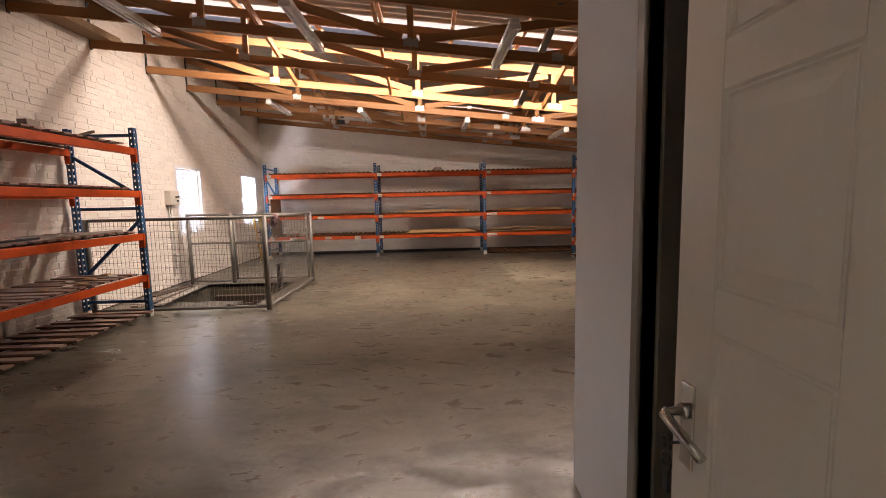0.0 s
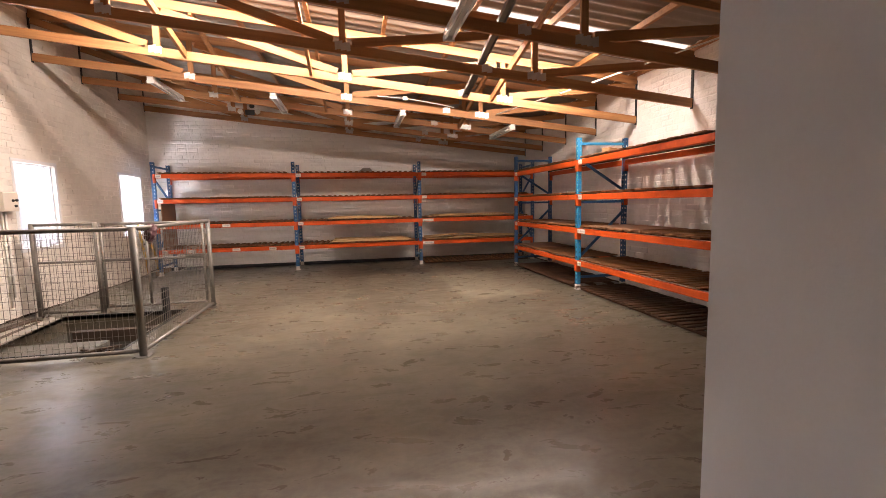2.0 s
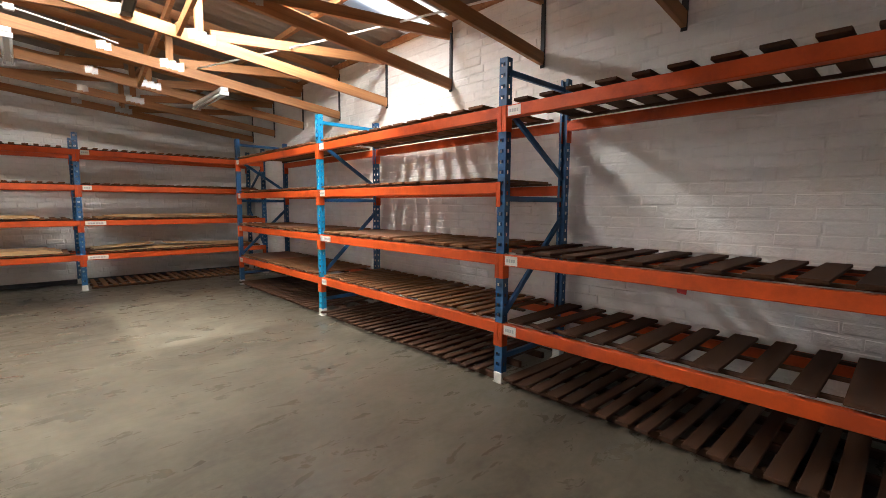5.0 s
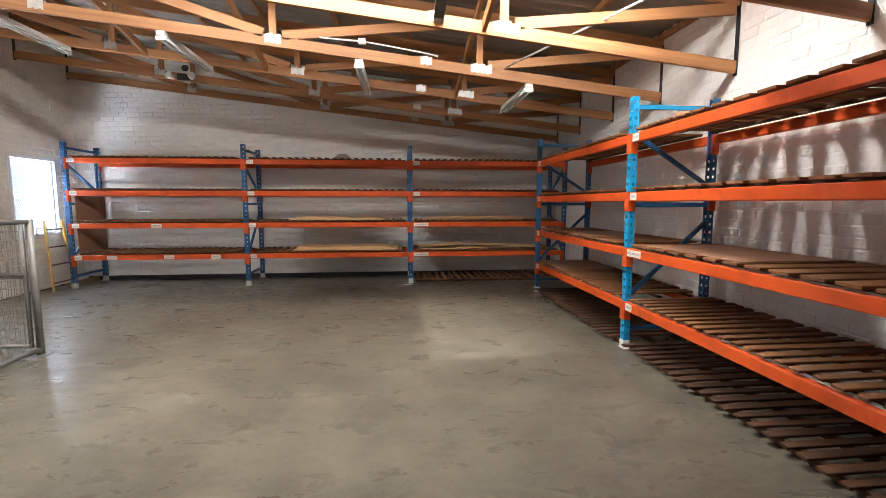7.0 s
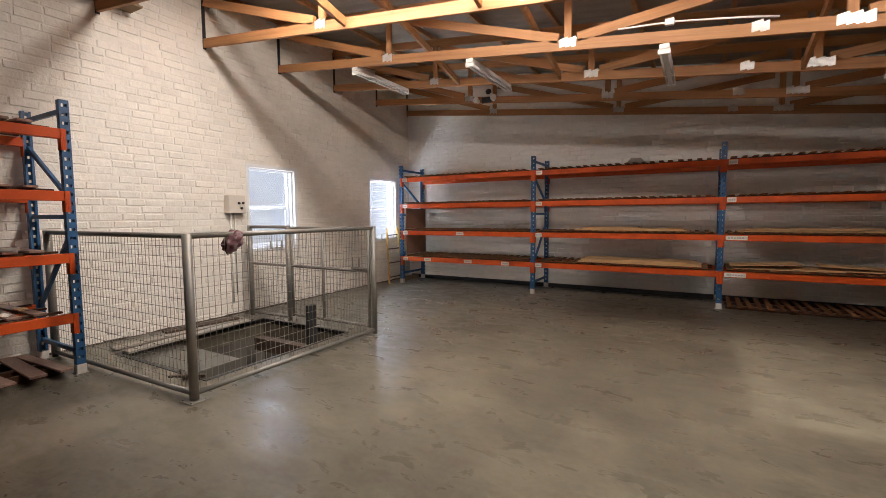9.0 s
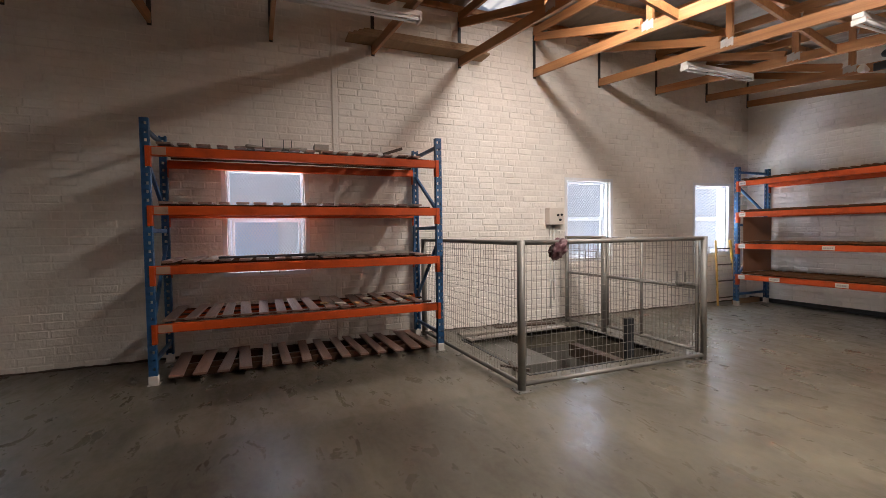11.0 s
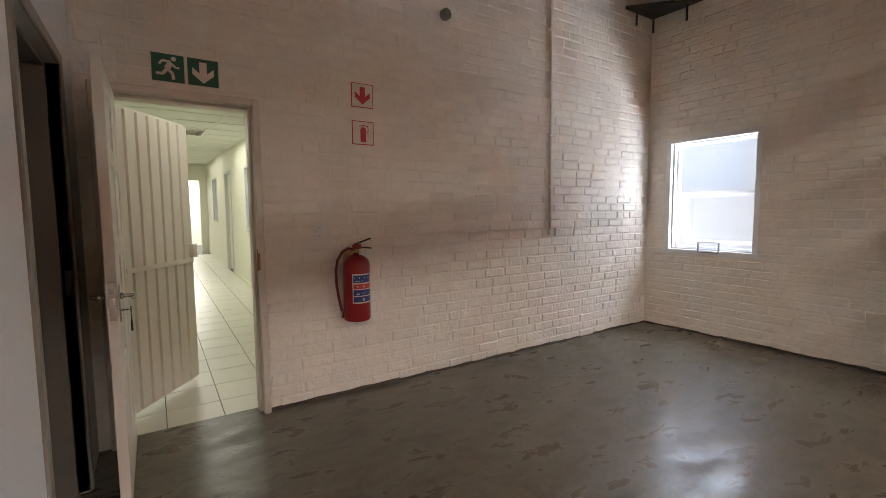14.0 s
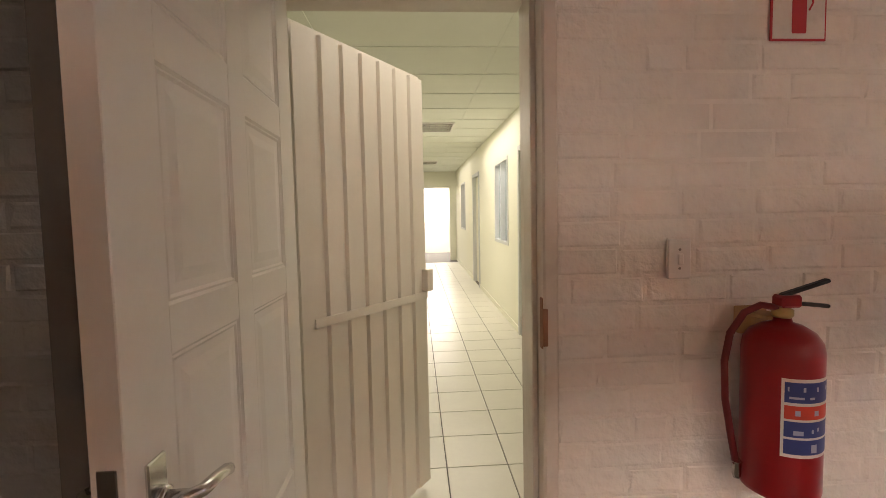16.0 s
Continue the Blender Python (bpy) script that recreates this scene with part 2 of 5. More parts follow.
M_DOOR = material("cream_gloss_paint", (0.72, 0.67, 0.60), 0.38, vary=0.04, scale=2, fine=60, bump=0.06, dirt=(0.5, 0.43, 0.36), dirt_amount=0.18, dirt_scale=2)
M_FRAME = material("cream_steel_frame", (0.66, 0.60, 0.52), 0.4, vary=0.06, scale=3, fine=60, bump=0.06, dirt=(0.36, 0.27, 0.2), dirt_amount=0.3, dirt_scale=4)
M_GREYFRAME = material("grey_steel_frame", (0.26, 0.236, 0.205), 0.4, vary=0.1, scale=3, fine=60, bump=0.06, dirt=(0.12, 0.11, 0.1), dirt_amount=0.4)
M_WHITE = material("white_plastic", (0.76, 0.74, 0.70), 0.4, vary=0.04, bump=0.03, dirt=(0.5, 0.45, 0.38), dirt_amount=0.2, dirt_scale=5)
M_LABEL = material("paper_label", (0.70, 0.66, 0.60), 0.7, vary=0.08, bump=0.05, dirt=(0.45, 0.38, 0.30), dirt_amount=0.4, dirt_scale=8)
M_TAPE = material("faded_label", (0.42, 0.27, 0.19), 0.7, vary=0.2, bump=0.05, dirt=(0.26, 0.12, 0.07), dirt_amount=0.5, dirt_scale=9)
M_INK = material("print_ink", (0.40, 0.39, 0.38), 0.7, vary=0.1, bump=0.0)
M_RED = material("red_enamel", (0.27, 0.007, 0.011), 0.30, vary=0.05, scale=5, bump=0.01, rough_vary=0.03)
M_SIGNRED = material("red_print", (0.50, 0.03, 0.04), 0.5, vary=0.08, bump=0.0)
M_GREEN = material("green_sign", (0.0, 0.085, 0.052), 0.4, vary=0.08, bump=0.0)
M_NAVY = material("navy_print", (0.03, 0.05, 0.2), 0.45, vary=0.08, bump=0.0)
M_RUBBER = material("black_rubber", (0.018, 0.018, 0.018), 0.55, vary=0.2, bump=0.05)
M_ROOF = material("roof_sheet_underside", (0.28, 0.232, 0.19), 0.8, vary=0.2, scale=1.5, fine=30, bump=0.2, dirt=(0.24, 0.19, 0.15), dirt_amount=0.6, dirt_scale=1.2)
M_TILE = material("ceramic_floor_tile", (0.66, 0.64, 0.55), 0.30, vary=0.06, scale=4, fine=30, bump=0.03, per_piece=0.03, rough_vary=0.05)
M_GROUT = material("tile_grout", (0.16, 0.15, 0.13), 0.9, vary=0.2, bump=0.2)
M_CEIL = material("ceiling_board", (0.74, 0.76, 0.68), 0.8, vary=0.05, scale=3, fine=150, bump=0.2)
M_CORR = material("corridor_paint", (0.76, 0.75, 0.62), 0.55, vary=0.03, scale=2, fine=60, bump=0.06)
M_YELLOW = material("yellow_ladder_paint", (0.55, 0.33, 0.05), 0.5, vary=0.2, bump=0.1, dirt=(0.25, 0.14, 0.05), dirt_amount=0.4, dirt_scale=5)
M_PLANK = material("rough_plank", (0.25, 0.155, 0.08), 0.75, vary=0.25, scale=4, fine=40, bump=0.4, stretch=(0.5, 6, 6), dirt=(0.2, 0.12, 0.06), dirt_amount=0.5)
M_DARKWOOD = material("dark_timber", (0.075, 0.05, 0.035), 0.75, vary=0.3, scale=4, fine=40, bump=0.3)
M_PALEGREY = material("pale_grey_paint", (0.55, 0.56, 0.54), 0.4, vary=0.05, bump=0.05)
M_WIRE = material("wire", (0.30, 0.28, 0.25), 0.5, metal=0.6, vary=0.15, bump=0.0)
M_GREYWOOD = material("weathered_timber", (0.33, 0.30, 0.26), 0.8, vary=0.25, scale=4, fine=40, bump=0.3)


def glass_material(name, tint=(0.95, 0.98, 1.0), rough=0.0):
    m = bpy.data.materials.new(name)
    m.use_nodes = True
    nt = m.node_tree
    b = nt.nodes["Principled BSDF"]
    b.inputs["Base Color"].default_value = (*tint, 1)
    b.inputs["Roughness"].default_value = rough
    b.inputs["Transmission Weight"].default_value = 1.0
    b.inputs["IOR"].default_value = 1.05
    return m


def glow_material(name, color, strength):
    m = bpy.data.materials.new(name)
    m.use_nodes = True
    nt = m.node_tree
    e = nt.nodes.new("ShaderNodeEmission")
    e.inputs[0].default_value, e.inputs[1].default_value = (*color, 1), strength
    nt.links.new(e.outputs[0], nt.nodes["Material Output"].inputs[0])
    return m


M_GLASS = glass_material("window_glass")
M_OFFGLASS = glass_material("office_glass", (0.85, 0.93, 0.92))


def translucent_material(name, color):
    m = bpy.data.materials.new(name)
    m.use_nodes = True
    nt = m.node_tree
    e = nt.nodes.new("ShaderNodeBsdfTranslucent")
    e.inputs[0].default_value = (*color, 1)
    nt.links.new(e.outputs[0], nt.nodes["Material Output"].inputs[0])
    return m


M_SKYLIGHT = translucent_material("translucent_sheet", (0.85, 0.83, 0.76))

# ---- builders ----
def box(bm, x0, x1, y0, y1, z0, z1, bevel=0.0):
    g = bmesh.ops.create_cube(bm, size=1.0, matrix=Matrix.Translation(((x0 + x1) / 2, (y0 + y1) / 2, (z0 + z1) / 2)) @ Matrix.Diagonal((abs(x1 - x0), abs(y1 - y0), abs(z1 - z0), 1)))
    if bevel:
        es = list({e for v in g["verts"] for e in v.link_edges})
        bmesh.ops.bevel(bm, geom=es, offset=bevel, segments=1, affect="EDGES", profile=0.5)


def beam(bm, p, q, w, h, bevel=0.0):
    """A bar from p to q; w across, h in the upright plane."""
    p, q = Vector(p), Vector(q)
    d = q - p
    rot = d.to_track_quat("X", "Z").to_matrix().to_4x4()
    g = bmesh.ops.create_cube(bm, size=1.0, matrix=Matrix.Translation((p + q) / 2) @ rot @ Matrix.Diagonal((d.length, w, h, 1)))
    if bevel:
        es = list({e for v in g["verts"] for e in v.link_edges})
        bmesh.ops.bevel(bm, geom=es, offset=bevel, segments=1, affect="EDGES", profile=0.5)


def tube(bm, pts, r, seg=10, caps=True):
    """A round bar along a polyline."""
    pts = [Vector(p) for p in pts]
    rings = []
    for i, p in enumerate(pts):
        d = (pts[min(i + 1, len(pts) - 1)] - pts[max(i - 1, 0)]).normalized()
        up = Vector((0, 0, 1)) if abs(d.z) < 0.95 else Vector((1, 0, 0))
        a = d.cross(up).normalized()
        b = d.cross(a).normalized()
        rings.append([bm.verts.new(p + (a * math.cos(2 * math.pi * k / seg) + b * math.sin(2 * math.pi * k / seg)) * r) for k in range(seg)])
    for r0, r1 in zip(rings, rings[1:]):
        for k in range(seg):
            bm.faces.new((r0[k], r0[(k + 1) % seg], r1[(k + 1) % seg], r1[k])).smooth = True
    if caps:
        bm.faces.new(rings[0])
        bm.faces.new(rings[-1][::-1])


def lathe(bm, profile, seg=24, m=Matrix()):
    """Rings of (radius, height) about z."""
    rings = [[bm.verts.new(m @ Vector((r * math.cos(2 * math.pi * k / seg), r * math.sin(2 * math.pi * k / seg), z))) for k in range(seg)] for r, z in profile]
    for r0, r1 in zip(rings, rings[1:]):
        for k in range(seg):
            bm.faces.new((r0[k], r0[(k + 1) % seg], r1[(k + 1) % seg], r1[k])).smooth = True
    bm.faces.new(rings[0][::-1])
    bm.faces.new(rings[-1])


def plate(bm, outline, depth, m=Matrix()):
    """A flat shape in x, z with the outline given, of some depth towards -y."""
    lo = [bm.verts.new(m @ Vector((x, 0, z))) for x, z in outline]
    hi = [bm.verts.new(m @ Vector((x, -depth, z))) for x, z in outline]
    bm.faces.new(lo)
    bm.faces.new(hi[::-1])
    k = len(outline)
    for i in range(k):
        bm.faces.new((lo[i], hi[i], hi[(i + 1) % k], lo[(i + 1) % k]))


def mesh_of(name, bm, mat):
    bmesh.ops.recalc_face_normals(bm, faces=bm.faces)
    me = bpy.data.meshes.new(name)
    bm.to_mesh(me)
    bm.free()
    me.materials.append(mat)
    return me


def part(name, bm, mat, parent, label="", m=None):
    """Links a bmesh, or a mesh that exists, as one object under a thing or part."""
    ob = new(name, mesh_of(name, bm, mat) if isinstance(bm, bmesh.types.BMesh) else bm)
    ob.parent = parent
    if m is not None:
        ob.matrix_basis = m
    return tagged(ob, label)


def thing(name, m, label, category, group="", kind=""):
    ob = new(name)
    ob.empty_display_size = 0.1
    ob.matrix_basis = m
    return tagged(ob, label, category, group, kind)


def solid(name, bm, mat, label, category, kind="", m=None, group=""):
    ob = new(name, mesh_of(name, bm, mat))
    if m is not None:
        ob.matrix_basis = m
    return tagged(ob, label, category, group, kind)


def cells(bm, xs, ys, zs, empty):
    """A solid of box cells; empty(x, y, z) at a cell's centre leaves it out. Faces only where solid meets air."""
    nx, ny, nz = len(xs) - 1, len(ys) - 1, len(zs) - 1
    full = {(i, j, k) for i in range(nx) for j in range(ny) for k in range(nz)
            if not empty((xs[i] + xs[i + 1]) / 2, (ys[j] + ys[j + 1]) / 2, (zs[k] + zs[k + 1]) / 2)}
    verts = {}

    def v(i, j, k):
        if (i, j, k) not in verts:
            verts[i, j, k] = bm.verts.new((xs[i], ys[j], zs[k]))
        return verts[i, j, k]

    for i, j, k in full:
        for d, quad in (((-1, 0, 0), ((0, 0, 0), (0, 0, 1), (0, 1, 1), (0, 1, 0))), ((1, 0, 0), ((1, 0, 0), (1, 1, 0), (1, 1, 1), (1, 0, 1))),
                        ((0, -1, 0), ((0, 0, 0), (1, 0, 0), (1, 0, 1), (0, 0, 1))), ((0, 1, 0), ((0, 1, 0), (0, 1, 1), (1, 1, 1), (1, 1, 0))),
                        ((0, 0, -1), ((0, 0, 0), (0, 1, 0), (1, 1, 0), (1, 0, 0))), ((0, 0, 1), ((0, 0, 1), (1, 0, 1), (1, 1, 1), (0, 1, 1)))):
            if (i + d[0], j + d[1], k + d[2]) not in full:
                bm.faces.new([v(i + a, j + b, k + c) for a, b, c in quad])

# ---- the setting ----
JOINT = 0.006      # mortar stands this far behind the bricks
TH = 0.23
TOP = 4.75
PIT = (-3.35, -1.86, 7.10, 8.84)
DOOR_X0, DOOR_X1, DOOR_Z = 0.475, 1.265, 2.05
BOX_X, BOX_Y = 1.372, 2.955
BDOOR_Y0, BDOOR_Y1, BDOOR_Z = 1.44, 2.285, 2.05

bm = bmesh.new()
cells(bm, [SX0 - 0.3, PIT[0], PIT[1], SX1 + 0.3], [SY0 - 0.115, PIT[2], PIT[3], SY1 + 0.3], [-0.22, 0.0],
      lambda x, y, z: PIT[0] < x < PIT[1] and PIT[2] < y < PIT[3])
floor = solid("floor", bm, M_CONCRETE, "worn stained polished concrete floor", "floor", "structure")

bm = bmesh.new()
ys = sorted([SY0 - TH, SY1 + TH] + [v for w in WINDOWS for v in w])
cells(bm, [SX0 - TH, SX0 - JOINT], ys, [-0.2, WZ0, WZ1, TOP], lambda x, y, z: WZ0 < z < WZ1 and any(a < y < b for a, b in WINDOWS))
wall_west = solid("wall_west", bm, M_BRICK, "cream painted brick wall with four windows", "wall", "structure")

bm = bmesh.new()
cells(bm, [SX0 - JOINT, DOOR_X0 - 0.01, DOOR_X1 + 0.01, SX1 + JOINT], [SY0 - TH, SY0 - JOINT], [-0.2, DOOR_Z + 0.01, TOP],
      lambda x, y, z: DOOR_X0 < x < DOOR_X1 and z < DOOR_Z)
wall_south = solid("wall_south", bm, M_BRICK, "cream painted brick wall with the exit doorway", "wall", "structure")

bm = bmesh.new()
box(bm, SX0 - JOINT, SX1 + JOINT, SY1 + JOINT, SY1 + TH, -0.2, TOP)
wall_north = solid("wall_north", bm, M_WHITEBRICK, "white painted brick end wall", "wall", "structure")
bm = bmesh.new()
box(bm, SX1 + JOINT, SX1 + TH, SY0 - TH, SY1 + TH, -0.2, TOP)
wall_east = solid("wall_east", bm, M_WHITEBRICK, "white painted block side wall", "wall", "structure")

# the small room that juts into the store
bm = bmesh.new()
cells(bm, [BOX_X, BOX_X + 0.12], [SY0, BDOOR_Y0, BDOOR_Y1, BOX_Y], [-0.05, BDOOR_Z, 2.92], lambda x, y, z: BDOOR_Y0 < y < BDOOR_Y1 and z < BDOOR_Z)
wall_room_west = solid("wall_room_west", bm, M_PLASTER, "smooth white plastered partition wall with a doorway", "wall", "structure")
bm = bmesh.new()
box(bm, BOX_X + 0.12, SX1, BOX_Y - 0.12, BOX_Y, -0.05, 2.92)
solid("wall_room_north", bm, M_PLASTER, "smooth white plastered partition wall", "wall", "structure")
bm = bmesh.new()
box(bm, BOX_X, SX1, SY0, BOX_Y, 2.924, 2.98)
solid("ceiling_room", bm, M_CEIL, "plain board ceiling over the small room", "ceiling", "structure")

# roof: sheets with the translucent strip left open
bm = bmesh.new()


def roof_panel(bm, y0, y1, wave=0.018, pitch=0.19):
    n = max(2, int((y1 - y0) / (pitch / 6)))
    rows = []
    for i in range(n + 1):
        y = y0 + (y1 - y0) * i / n
        dz = wave * math.sin(2 * math.pi * y / pitch)
        rows.append([bm.verts.new((x, y, roof_z(x) + wave + dz)) for x in (SX0 - 0.3, 0.5, SX1 + 0.3)])
    for a, b in zip(rows, rows[1:]):
        for k in range(2):
            bm.faces.new((a[k], a[k + 1], b[k + 1], b[k])).smooth = True


roof_panel(bm, SY0 - 0.4, SKY_Y0)
roof_panel(bm, SKY_Y1, SY1 + 0.4)
ceiling = solid("ceiling", bm, M_ROOF, "corrugated roof sheeting seen from below", "ceiling", "structure")
bm = bmesh.new()
for y0, y1 in ((SY0 - 0.4, SKY_Y0), (SKY_Y1, SY1 + 0.4)):
    beam(bm, (SX0 - 0.3, (y0 + y1) / 2, roof_z(SX0 - 0.3) + 0.12), (SX1 + 0.3, (y0 + y1) / 2, roof_z(SX1 + 0.3) + 0.12), y1 - y0, 0.04)
solid("roof", bm, M_ROOF, "outer roof layer", "roof", "structure")
bm = bmesh.new()
roof_panel(bm, SKY_Y0, SKY_Y1)
sky_sheet = solid("skylight_sheet", bm, M_SKYLIGHT, "translucent roof sheet letting daylight in", "skylight", "structure")

# ground, and the plain bright yard beyond the windows
bm = bmesh.new()
box(bm, -400, 400, -400, 400, -3.4, -3.3)
solid("ground", bm, M_CONCRETE, "plain yard ground outside", "ground", "structure")
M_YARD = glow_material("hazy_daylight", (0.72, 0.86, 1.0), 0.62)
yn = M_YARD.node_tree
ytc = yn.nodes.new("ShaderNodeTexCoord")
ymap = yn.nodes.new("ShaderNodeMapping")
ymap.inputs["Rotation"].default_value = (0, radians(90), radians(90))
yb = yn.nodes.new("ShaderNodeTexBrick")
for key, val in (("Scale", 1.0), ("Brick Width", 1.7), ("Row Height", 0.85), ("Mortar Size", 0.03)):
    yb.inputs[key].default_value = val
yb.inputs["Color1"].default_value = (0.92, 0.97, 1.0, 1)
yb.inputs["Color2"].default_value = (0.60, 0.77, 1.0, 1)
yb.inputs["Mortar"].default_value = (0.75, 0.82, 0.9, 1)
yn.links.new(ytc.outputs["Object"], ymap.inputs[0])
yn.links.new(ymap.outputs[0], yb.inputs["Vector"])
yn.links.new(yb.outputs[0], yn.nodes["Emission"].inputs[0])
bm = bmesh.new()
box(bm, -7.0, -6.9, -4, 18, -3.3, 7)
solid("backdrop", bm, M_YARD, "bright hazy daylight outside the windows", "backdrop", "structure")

# ---- pallet racking ----
def perforated_post(bm, w, d, h, pitch=0.076, r=0.013):
    """An open channel with two rows of punched holes in its face and one in each side."""
    zs = [0.0]
    z = 0.06
    while z < h - 0.05:
        zs += [z, z + 2 * r]
        z += pitch
    zs.append(h)
    us = [0, w * 0.2, w * 0.2 + 1.4 * r, w * 0.8 - 1.4 * r, w * 0.8, w]
    for j in range(len(zs) - 1):
        for i in range(5):
            if j % 2 and i in (1, 3):
                continue
            bm.faces.new([bm.verts.new((u - w / 2, 0, zz)) for u, zz in ((us[i], zs[j]), (us[i + 1], zs[j]), (us[i + 1], zs[j + 1]), (us[i], zs[j + 1]))])
    vs = [0, d * 0.35, d * 0.35 + 1.4 * r, d]
    for sx in (-w / 2, w / 2):
        for j in range(len(zs) - 1):
            for i in range(3):
                if j % 2 and i == 1:
                    continue
                bm.faces.new([bm.verts.new((sx, u, zz)) for u, zz in ((vs[i], zs[j]), (vs[i + 1], zs[j]), (vs[i + 1], zs[j + 1]), (vs[i], zs[j + 1]))])
        s = 1 if sx < 0 else -1
        bm.faces.new([bm.verts.new((u, d, zz)) for u, zz in ((sx, 0), (sx + s * 0.02, 0), (sx + s * 0.02, h), (sx, h))])
    bmesh.ops.remove_doubles(bm, verts=bm.verts, dist=0.0004)


RH, RD, BAY, POST_W = 2.40, 0.86, 2.80, 0.070
bm = bmesh.new()
perforated_post(bm, POST_W, 0.06, RH)
bmesh.ops.recalc_face_normals(bm, faces=bm.faces)
ME_POST = mesh_of("post", bm, M_BLUE)
ME_POST_LIGHT = ME_POST.copy()
ME_POST_LIGHT.materials[0] = M_LIGHTBLUE
bm = bmesh.new()
box(bm, -0.048, 0.048, -0.006, 0.08, 0.0, 0.006)
box(bm, -0.038, 0.038, -0.004, 0.064, 0.006, 0.085, 0.004)
ME_FOOT = mesh_of("foot_guard", bm, M_LABEL)


def rack_beam_mesh(length, name="beam"):
    bm = bmesh.new()
    box(bm, 0.0, length, -0.004, 0.046, -0.053, 0.031, 0.004)
    box(bm, 0.0, length, 0.046, 0.062, -0.053, 0.010, 0.002)
    for x in (0.0, length):                      # folded end connectors, hooked over the post
        s = 1 if x == 0 else -1
        box(bm, min(x, x - s * 0.034), max(x, x - s * 0.034), -0.010, -0.003, -0.15, 0.033, 0.002)
        box(bm, min(x, x + s * 0.006), max(x, x + s * 0.006), -0.010, 0.058, -0.15, 0.033, 0.001)
        for k in range(2):
            box(bm, x - s * 0.018 - 0.005, x - s * 0.018 + 0.005, -0.013, -0.010, -0.125 + 0.06 * k, -0.095 + 0.06 * k)
    return mesh_of(name, bm, M_ORANGE)


ME_BEAM = rack_beam_mesh(BAY - POST_W)


def label_part(parent, x, z, w, h, y=-0.0065, faded=False):
    bm = bmesh.new()
    box(bm, x, x + w, y, y + 0.0025, z - h / 2, z + h / 2)
    lab = part("label", bm, M_TAPE if faded else M_LABEL, parent, "faded brownish paper label" if faded else "worn white paper label")
    if faded:
        return
    bm = bmesh.new()
    n = 4 if w < 0.16 else 6
    for k in range(n):
        box(bm, x + w * (0.12 + 0.76 * k / n), x + w * (0.12 + 0.76 * (k + 0.72) / n), y - 0.001, y, z - h * 0.17, z + h * 0.17)
    part("print", bm, M_INK, lab)


def pallet_rack(m, levels, label, light=(), labels=(), diag=None, top_extra=()):
    """levels: for each bay the heights of its beams' middles."""
    rack = thing("pallet_rack", m, label, "pallet rack", "pallet racks along the walls")
    n = len(levels)
    for i in range(n + 1):
        x = BAY * i
        front = part("front_post", ME_POST_LIGHT if i in light else ME_POST, None, rack, "light blue perforated steel post" if i in light else "blue perforated steel post", pose(x, 0, 0))
        part("foot_guard", ME_FOOT, None, front, "scuffed white foot guard")
        back = part("back_post", ME_POST, None, rack, "blue perforated steel post", pose(x, RD, 0, 0, 0, 180))
        part("foot_guard", ME_FOOT, None, back, "scuffed white foot guard")
        for z in (0.20, 1.40, 2.31):
            bm = bmesh.new()
            box(bm, x - 0.015, x + 0.015, 0.05, RD - 0.05, z - 0.02, z + 0.02, 0.003)
            part("cross_brace", bm, M_LIGHTBLUE if i in light and z > 2 else M_BLUE, rack)
        flip = diag and i in diag
        for za, zb in ((2.06, 1.58), (0.52, 1.24)):
            bm = bmesh.new()
            a, b = (za, zb) if not flip else (zb, za)
            beam(bm, (x, 0.05, a), (x, RD - 0.05, b), 0.03, 0.04, 0.003)
            part("diagonal_brace", bm, M_BLUE, rack)
    for i, zs in enumerate(levels):
        for z in zs:
            for side in (0, 1):
                mm = pose(BAY * i + POST_W / 2, 0, z) if side == 0 else pose(BAY * (i + 1) - POST_W / 2, RD, z, 0, 0, 180)
                bo = part("beam", ME_BEAM, None, rack, "scuffed orange steel beam" if side == 0 else "", mm)
                if side == 0 and (i, z) in labels:
                    for lx, lw in labels[i, z]:
                        label_part(bo, lx, -0.011, lw, 0.068 if lw < 0.16 else 0.062, faded=n == 1)
    return rack


def slat_mesh(name, w, l, t, mat):
    bm = bmesh.new()
    box(bm, -w / 2, w / 2, 0, l, 0, t, 0.003)
    return mesh_of(name, bm, mat)


ME_SLAT = [slat_mesh("slat", w, RD + 0.0, 0.018, M_SLAT) for w in (0.062, 0.070, 0.056)]
ME_SLAT_BROAD = [slat_mesh("slat", w, RD + 0.0, 0.02, M_SLAT) for w in (0.132, 0.146, 0.140)]
ME_SLAT_WIDE = [slat_mesh("slat", w, RD + 0.02, 0.02, M_SLAT_WORN_GLARE) for w in (0.10, 0.115, 0.092)]
ME_SLAT_BOARD = [slat_mesh("slat", w, RD - 0.02, 0.02, M_SLAT_DARK_SHADE) for w in (0.12, 0.135, 0.105)]
# floor slats take the dark copy, so under-rack shade is painted in
ME_SLAT_FLOOR = [slat_mesh("slat", w, RD, 0.018, M_SLAT_DARK_SHADE) for w in (0.062, 0.070, 0.056)]
ME_SLAT_NEAR = [slat_mesh("slat", w, RD + 0.02, 0.02, M_SLAT_DARK_SHADE) for w in (0.085, 0.098, 0.078)]


